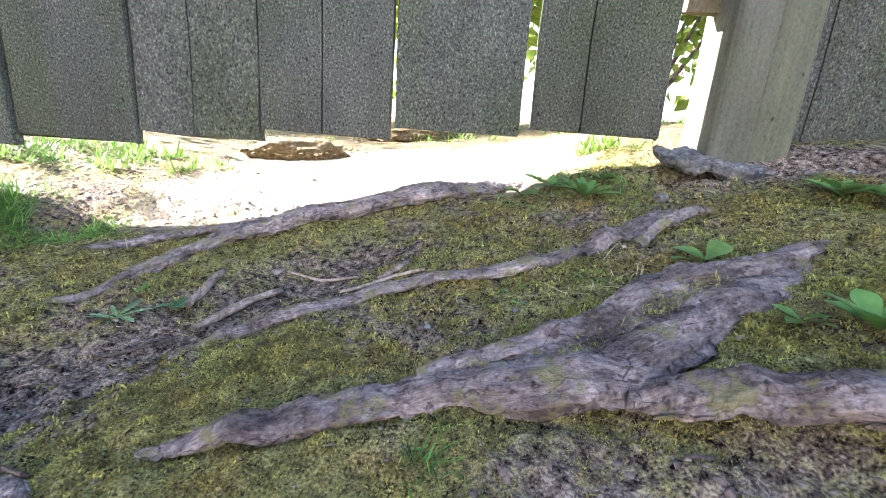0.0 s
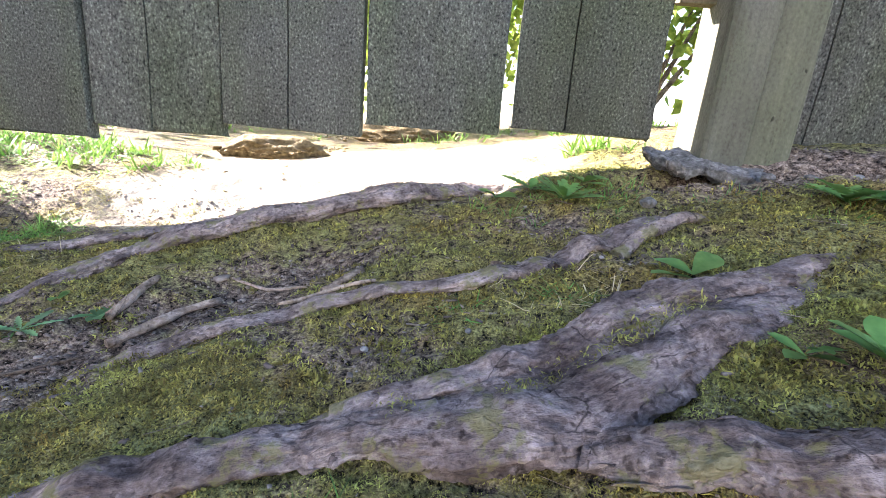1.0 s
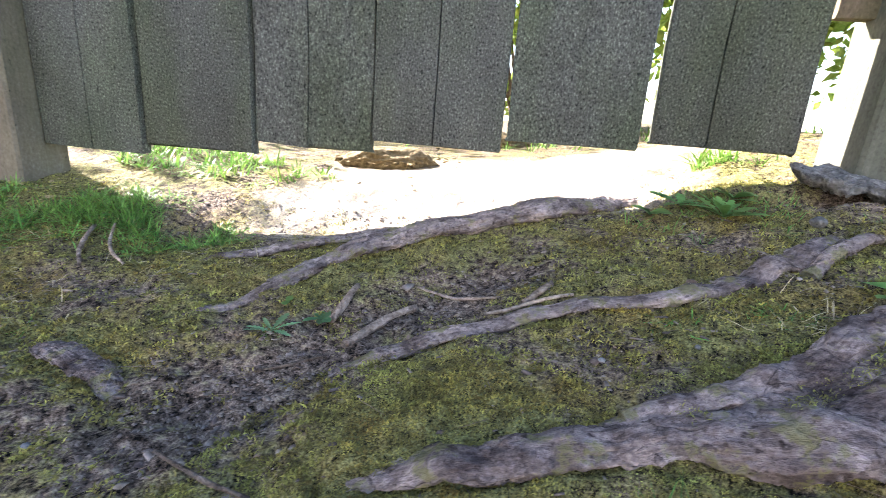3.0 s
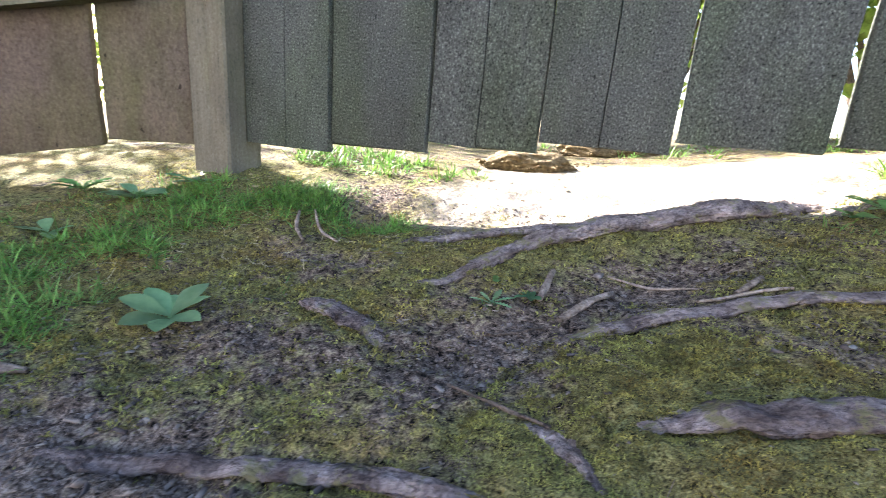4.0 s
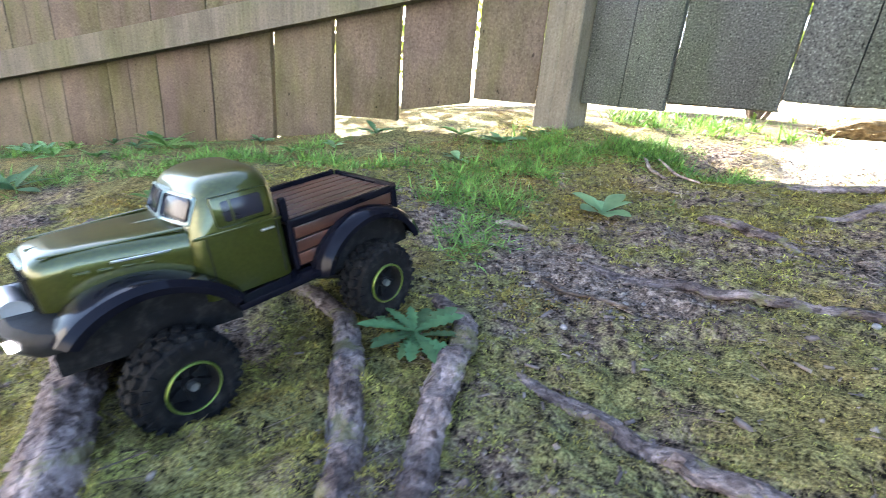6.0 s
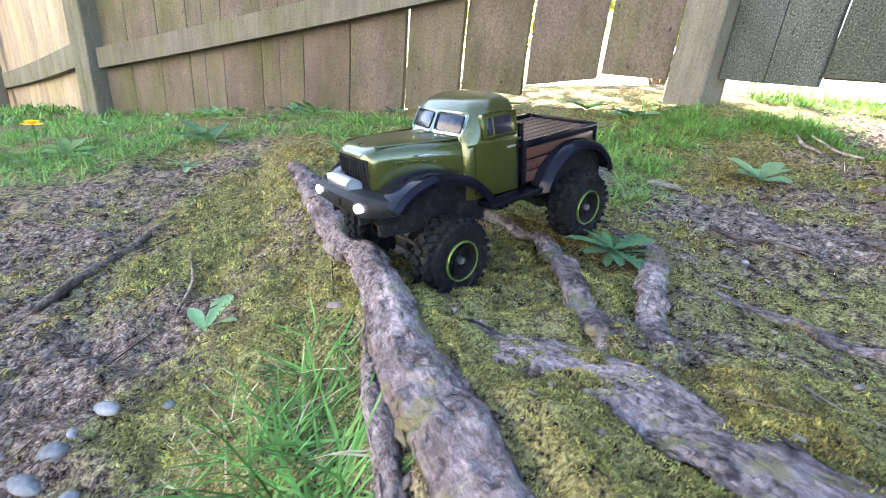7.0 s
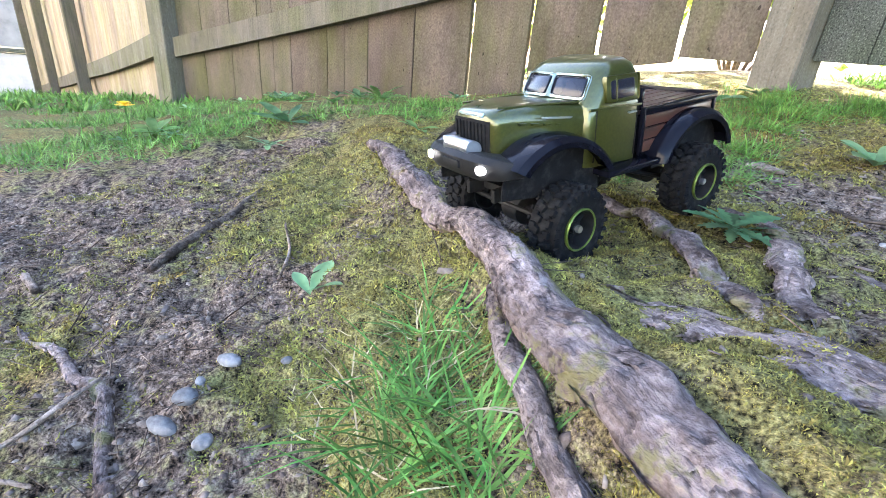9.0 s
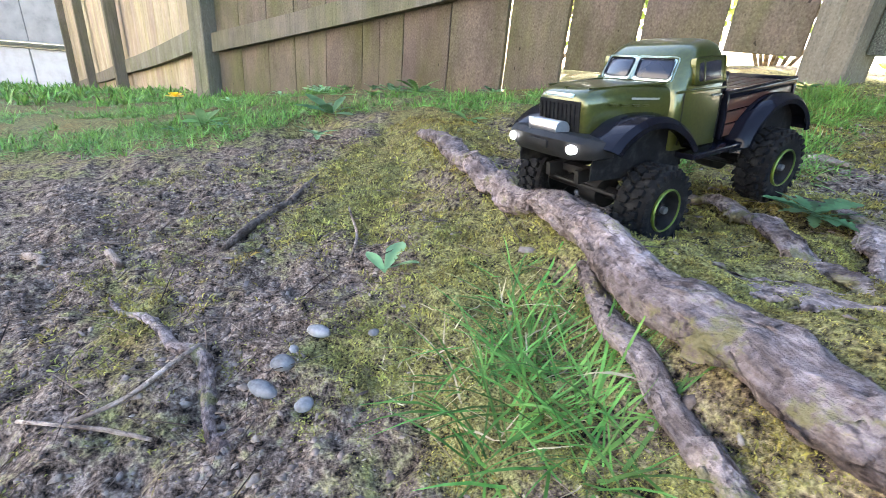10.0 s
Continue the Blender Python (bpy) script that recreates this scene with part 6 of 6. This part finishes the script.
for x in (0.0665, -0.0665):
    bm = rod(bmesh.new(), (x, -0.044, 0), (x, 0.044, 0), 0.0042, 12)
    rod(bm, (x - 0.001, -0.006, 0), (x + 0.001, 0.012, 0), 0.011, 14)
    add_box(bm, (x - 0.004, -0.037, 0.001), (x + 0.004, -0.03, 0.009), 0.0006)
    add_box(bm, (x - 0.004, 0.03, 0.001), (x + 0.004, 0.037, 0.009), 0.0006)
    part("axle", bm, M_BLACK, truck)
    for y in (-1, 1):
        s = 1 if x > 0 else -1
        part("link_rod", rod(bmesh.new(), (x - 0.003 * s, y * 0.026, -0.003), (x - 0.052 * s, y * 0.011, 0.013), 0.0018, 8), M_BLACK, truck)
        shock = part("shock", rod(bmesh.new(), (x - 0.004 * s, y * 0.03, 0.004), (x - 0.001 * s, y * 0.0215, 0.046), 0.0022, 10), M_BLACK, truck)
        bm = bmesh.new()
        for k in range(8):
            u = 0.25 + 0.075 * k
            c = Vector((x - 0.004 * s, y * 0.03, 0.004)).lerp(Vector((x - 0.001 * s, y * 0.0215, 0.046)), u)
            rod(bm, c - Vector((0, 0, 0.0009)), c + Vector((0, 0, 0.0009)), 0.0042, 12)
        part("spring", bm, M_BLACK, shock)
part("steering_rod", rod(bmesh.new(), (0.077, -0.036, 0.004), (0.077, 0.036, 0.004), 0.0017, 8), M_BLACK, truck)
part("prop_shaft", rod(bmesh.new(), (0.055, 0.002, 0.002), (0.01, 0.0, 0.009), 0.0022, 8), M_BLACK, truck)
part("prop_shaft", rod(bmesh.new(), (-0.055, 0.002, 0.002), (-0.01, 0.0, 0.009), 0.0022, 8), M_BLACK, truck)

rings = []
for y, x0, x1, z0, z1 in ((-0.041, 0.098, 0.108, 0.03, 0.04), (-0.036, 0.098, 0.1145, 0.0275, 0.0415), (-0.024, 0.099, 0.12, 0.0255, 0.0425), (0.0, 0.099, 0.1215, 0.0255, 0.0425), (0.024, 0.099, 0.12, 0.0255, 0.0425), (0.036, 0.098, 0.1145, 0.0275, 0.0415), (0.041, 0.098, 0.108, 0.03, 0.04)):
    rings.append([(x0, y, z0), (x1 - 0.003, y, z0), (x1, y, z0 + 0.004), (x1, y, z1 - 0.004), (x1 - 0.004, y, z1), (x0, y, z1)])
bumper = part("front_bumper", loft(bmesh.new(), rings), M_BLACK, truck, "black plastic winch bumper")
for y in (-1, 1):
    part("headlamp", rod(bmesh.new(), (0.1165, y * 0.027, 0.0335), (0.1202, y * 0.0275, 0.0335), 0.0031, 18), M_LAMP, bumper, "round white headlamp switched on")
part("winch", add_box(rod(bmesh.new(), (0.112, -0.012, 0.0445), (0.112, 0.012, 0.0445), 0.0058, 16), (0.104, -0.0135, 0.041), (0.118, -0.0115, 0.05), 0.0008), M_STEEL, bumper, "silver winch drum")
box_part("fairlead", (0.1208, -0.009, 0.031), (0.1226, 0.009, 0.0365), M_BLACK, bumper, 0.0006)
part("rear_bumper", add_box(bmesh.new(), (-0.109, -0.037, 0.021), (-0.1, 0.037, 0.03), 0.0015), M_BLACK_GLOSS, truck)


def revolve(bm, profile, n=48):
    rings = []
    for r, y in profile:
        rings.append([(r * math.cos(2 * math.pi * k / n), y, r * math.sin(2 * math.pi * k / n)) for k in range(n)])
    rings.append(rings[0])
    return loft(bm, rings, cap=False)


def tyre_mesh():
    bm = revolve(bmesh.new(), [(0.0132, 0.0096), (0.0185, 0.0112), (0.022, 0.0116), (0.024, 0.0106), (0.0248, 0.0084), (0.0251, 0.0), (0.0248, -0.0084), (0.024, -0.0106), (0.022, -0.0116), (0.0185, -0.0112), (0.0132, -0.0096)])
    return bm


def tread_mesh():
    """Rows of small knobs, lower towards the shoulders."""
    bm = bmesh.new()
    for k in range(24):
        for side_y, off in ((1, 0.0), (-1, 0.5)):
            m = Matrix.Rotation(2 * math.pi * (k + off) / 24, 4, "Y")
            lo, hi = sorted((side_y * 0.0008, side_y * 0.0058))
            add_box(bm, (-0.0024, lo, 0.0245), (0.0022, hi, 0.0276), 0.0005, m @ pose(0, 0, 0, 0, 0, 18 * side_y))
            lo, hi = sorted((side_y * 0.0064, side_y * 0.0106))
            add_box(bm, (-0.0021, lo, 0.0238), (0.0021, hi, 0.0269), 0.0005, m @ pose(0, 0, 0, 6 * side_y, 8, 0))
            lo, hi = sorted((side_y * 0.0104, side_y * 0.0122))
            add_box(bm, (-0.0013, lo, 0.021), (0.0013, hi, 0.0254), 0.0003, m)
    return bm


def rim_mesh():
    bm = revolve(bmesh.new(), [(0.0134, 0.011), (0.0134, -0.011), (0.0126, -0.011), (0.0116, -0.002), (0.0116, 0.006), (0.0124, 0.011)], 36)
    rod(bm, (0, -0.011, 0), (0, 0.008, 0), 0.0038, 16)
    revolve(bm, [(0.0118, 0.0), (0.0118, 0.0014), (0.002, 0.0014), (0.002, 0.0)], 36)
    return bm


def wheel(x, y, turn, dz):
    w = part("wheel", rim_mesh(), M_BLACK, truck, "black spoked wheel")
    w.matrix_local = pose(x, y, dz, 0, 0, (0 if y > 0 else 180) + turn)
    tyre = part("tyre", tyre_mesh(), M_RUBBER, w, "dusty black knobbly tyre")
    tread = part("tread", tread_mesh(), M_RUBBER, w, "chunky tread blocks")
    tread["kind"] = "stuff"
    for k in range(6):
        spoke = box_part("spoke", (-0.0018, 0.0, 0.003), (0.0018, 0.0045, 0.0122), M_BLACK, w, 0.0004)
        spoke.matrix_local = Matrix.Rotation(2 * math.pi * k / 6, 4, "Y")
    part("bead_ring", revolve(bmesh.new(), [(0.0129, 0.0102), (0.0129, 0.0117), (0.0135, 0.012), (0.0141, 0.0112), (0.0139, 0.0098)], 40), M_GREEN_RING, w, "lime green ring")
    part("hub_nut", rod(bmesh.new(), (0, 0.007, 0), (0, 0.0108, 0), 0.0024, 6), M_STEEL, w, "silver hub nut")


for x, y, turn, dz in ((0.0665, 0.047, 4, 0.0), (0.0665, -0.047, 4, 0.0), (-0.0665, 0.047, 0, 0.0), (-0.0665, -0.047, 0, 0.0)):
    wheel(x, y, turn, dz)


# the body sits low over the wheels
SQUASH = Matrix.Translation((0, 0, 0.021)) @ Matrix.Diagonal((1, 1, 0.87, 1)) @ Matrix.Translation((0, 0, -0.024))
GEAR = ("wheel", "axle", "link_rod", "steering_rod", "prop_shaft", "chassis", "gearbox", "shock")
for ob in truck.children:
    if ob.name.split(".")[0] not in GEAR:
        for o in (ob, *ob.children):
            here = o.matrix_basis if o == ob else ob.matrix_basis @ o.matrix_basis
            back = here.inverted()
            for v in o.data.vertices:
                c = SQUASH @ here @ v.co
                c.z += 0.14 * max(0.0, c.x - 0.02)
                v.co = back @ c


# ---- weeds ----
def leaf_mesh(length, width, jagged, curl, seed):
    """A leaf from its base along +y: a creased blade with a thick midrib."""
    r = random.Random(seed)
    n = 13 if jagged else 7
    rows = []
    for k in range(n + 1):
        u = k / n
        w = width * (math.sin(math.pi * min(1, u * 0.9 + 0.06)) ** 0.8) * (0.35 + 0.75 * u if u < 0.6 else 0.8)
        if jagged:
            w *= (1.1 if k % 2 else 0.6) if 0 < k < n - 1 else 0.9
        if k == n:
            w = width * 0.04
        y = length * (u - curl * 0.1 * u * u)
        z = length * ((0.16 if curl >= 0.64 else 0.45) if jagged else 0.42) * (0.5 * u - curl * 0.75 * u * u)
        rows.append((w, y, z))
    bm = bmesh.new()
    vs = []
    for k, (w, y, z) in enumerate(rows):
        dz = w * 0.22
        back = -0.25 * w if jagged and k % 2 else 0
        vs.append([bm.verts.new((-w, y + back, z + dz + r.uniform(-1, 1) * w * 0.08)), bm.verts.new((-w * 0.5, y, z + dz * 0.5)), bm.verts.new((0, y, z)), bm.verts.new((w * 0.5, y, z + dz * 0.5)), bm.verts.new((w, y + back, z + dz + r.uniform(-1, 1) * w * 0.08))])
    for a, b in zip(vs, vs[1:]):
        for k in range(4):
            bm.faces.new((a[k], a[k + 1], b[k + 1], b[k]))
    got = bmesh.ops.solidify(bm, geom=bm.faces[:], thickness=0.0004)
    return bm


def weed(label, x, y, leaves, length, width, mat, seed, jagged=False, curl=0.8, stalk=0.0, fan=360, start=0, rise=10):
    r = random.Random(seed)
    ob = thing("weed", label, "plant", "weeds", at=pose(x, y, floor_z(x, y) + 0.001))
    for k in range(leaves):
        s = r.uniform(0.75, 1.1)
        lf = part("leaf", leaf_mesh(length * s, width * s * r.uniform(0.85, 1.1), jagged, curl * r.uniform(0.8, 1.2), seed + k), mat, ob)
        lf.matrix_local = pose(0, 0, r.uniform(0.001, 0.005), rise + r.uniform(-12, 12), r.uniform(-14, 14), start + fan * (k + r.uniform(-0.25, 0.25)) / leaves)
    if stalk:
        part("stalk", rod(bmesh.new(), (0, 0, -0.003), (0.004, 0.002, stalk), 0.0012, 6), mat, ob)
    return ob


weed("low weed with smooth oval blue-green leaves", -0.527, 0.197, 8, 0.048, 0.015, M_LEAF_PALE, 1, curl=0.6, start=40, rise=15)
weed("flat rosette of jagged pale green leaves", -0.466, -0.134, 19, 0.035, 0.0068, M_LEAF_BLUE, 2, True, 0.75, rise=5)
weed("seedling with small rounded leaves beside a root", -0.604, -0.247, 4, 0.024, 0.006, M_LEAF, 3, curl=0.5)
weed("seedling with three long pale leaves on bare soil", -0.584, -0.375, 3, 0.036, 0.0085, M_LEAF_PALE, 4, curl=0.5, start=120, fan=-270, rise=16)
weed("two broad fallen leaves lying on litter", 0.178, 0.335, 3, 0.036, 0.0115, M_LEAF, 5, curl=0.5, fan=200, start=-30, rise=8)
weed("leafy weed with pointed fresh green leaves", 0.213, 0.228, 9, 0.03, 0.0105, M_LEAF, 6, curl=0.55, start=20, rise=16)
weed("small weed with pointed fresh green leaves", 0.188, 0.243, 5, 0.02, 0.0075, M_LEAF, 7, curl=0.5, fan=260, start=60, rise=14)
weed("spreading dandelion with long toothed leaves", 0.345, 0.45, 15, 0.044, 0.0095, M_LEAF, 8, True, 0.5, rise=12)
weed("dandelion with long toothed leaves", 0.375, 0.415, 13, 0.046, 0.01, M_LEAF, 9, True, 0.5, rise=12)
weed("dandelion clump on the crest", 0.13, 0.525, 14, 0.042, 0.0085, M_LEAF, 10, True, 0.45, rise=18)
weed("low toothed weed in grass on the crest", 0.1, 0.57, 8, 0.04, 0.009, M_LEAF, 25, True, 0.7)
weed("small leafy weed on the crest", 0.16, 0.585, 6, 0.035, 0.009, M_LEAF, 26, False, 0.6)
weed("small leafy weed in loose soil", 0.06, 0.54, 6, 0.025, 0.007, M_LEAF, 27, False, 0.6)
weed("broad-leaved weed by the fence post", -0.893, 0.45, 9, 0.062, 0.017, M_LEAF_PALE, 11, False, 0.6, rise=10)
weed("broad-leaved weed in the grass", -0.868, 0.305, 6, 0.045, 0.011, M_LEAF_PALE, 12, False, 0.6, rise=8)
weed("jagged weed at the foot of the post", -0.86, 0.535, 8, 0.05, 0.011, M_LEAF_BLUE, 13, True, 0.7)
weed("weed with upright bluish leaves", -1.174, -0.287, 6, 0.07, 0.013, M_LEAF_BLUE, 14, False, 0.35)
weed("dandelion under the rail", -1.41, -0.03, 8, 0.07, 0.014, M_LEAF, 15, True, 0.45)
weed("dandelion at the foot of the boards", -1.2, 0.36, 8, 0.06, 0.013, M_LEAF_BLUE, 16, True, 0.5)
weed("small toothed weed in the litter", -0.245, 0.358, 6, 0.018, 0.006, M_LEAF_BLUE, 17, False, 0.5)
weed("single round leaf on moss", -0.284, 0.366, 2, 0.016, 0.006, M_LEAF, 18, False, 0.5)
weed("feathery weed in the litter", -0.276, 0.326, 7, 0.026, 0.004, M_LEAF_PALE, 19, True, 0.4)
weed("weed with flat leaves in the lawn", -1.3, -0.5, 7, 0.05, 0.012, M_LEAF, 20, False, 0.5)
weed("leafy weed under the far boards", -1.75, 0.02, 8, 0.07, 0.014, M_LEAF_PALE, 22, False, 0.45)
weed("dandelion leaves against the boards", -1.0, 0.44, 8, 0.055, 0.012, M_LEAF, 23, True, 0.5)
weed("small weed beside the great root", -0.875, -0.17, 4, 0.03, 0.008, M_LEAF, 24, False, 0.5)

lawn_places = random.Random(61)
for n in range(18):
    x, y = lawn_places.uniform(-1.65, -1.02), lawn_places.uniform(-0.62, 0.2)
    if y < 0.5 + 0.66 * (x + 1.06) - 0.06:
        weed("low broad-leaved weed in thin lawn", x, y, lawn_places.randint(5, 8), lawn_places.uniform(0.026, 0.045), lawn_places.uniform(0.006, 0.01), (M_LEAF, M_LEAF_PALE, M_LEAF_BLUE)[n % 3], 100 + 9 * n, n % 2 == 0, 0.55)


def dandelion_flower(x, y, h):
    ob = thing("dandelion_flower", "open yellow dandelion flower in the lawn", "flower", at=pose(x, y, floor_z(x, y)))
    part("stalk", rod(bmesh.new(), (0, 0, -0.01), (0.005, 0, h), 0.0016, 7), M_GRASS, ob)
    bm = bmesh.new()
    for ring, (n, l, up) in enumerate(((18, 0.016, 0.1), (14, 0.012, 0.5), (10, 0.008, 0.9))):
        for k in range(n):
            a = 2 * math.pi * (k + 0.5 * ring) / n
            d, e = Vector((math.cos(a), math.sin(a), up)), Vector((-math.sin(a), math.cos(a), 0))
            o = Vector((0.005, 0, h))
            q = [bm.verts.new(o + e * s * 0.0006 + d * t) for s, t in ((-1, 0.001), (1, 0.001), (2.6, l), (-2.6, l))]
            bm.faces.new(q)
    part("flower_head", bm, M_YELLOW, ob)


dandelion_flower(-1.364, -0.547, 0.05)
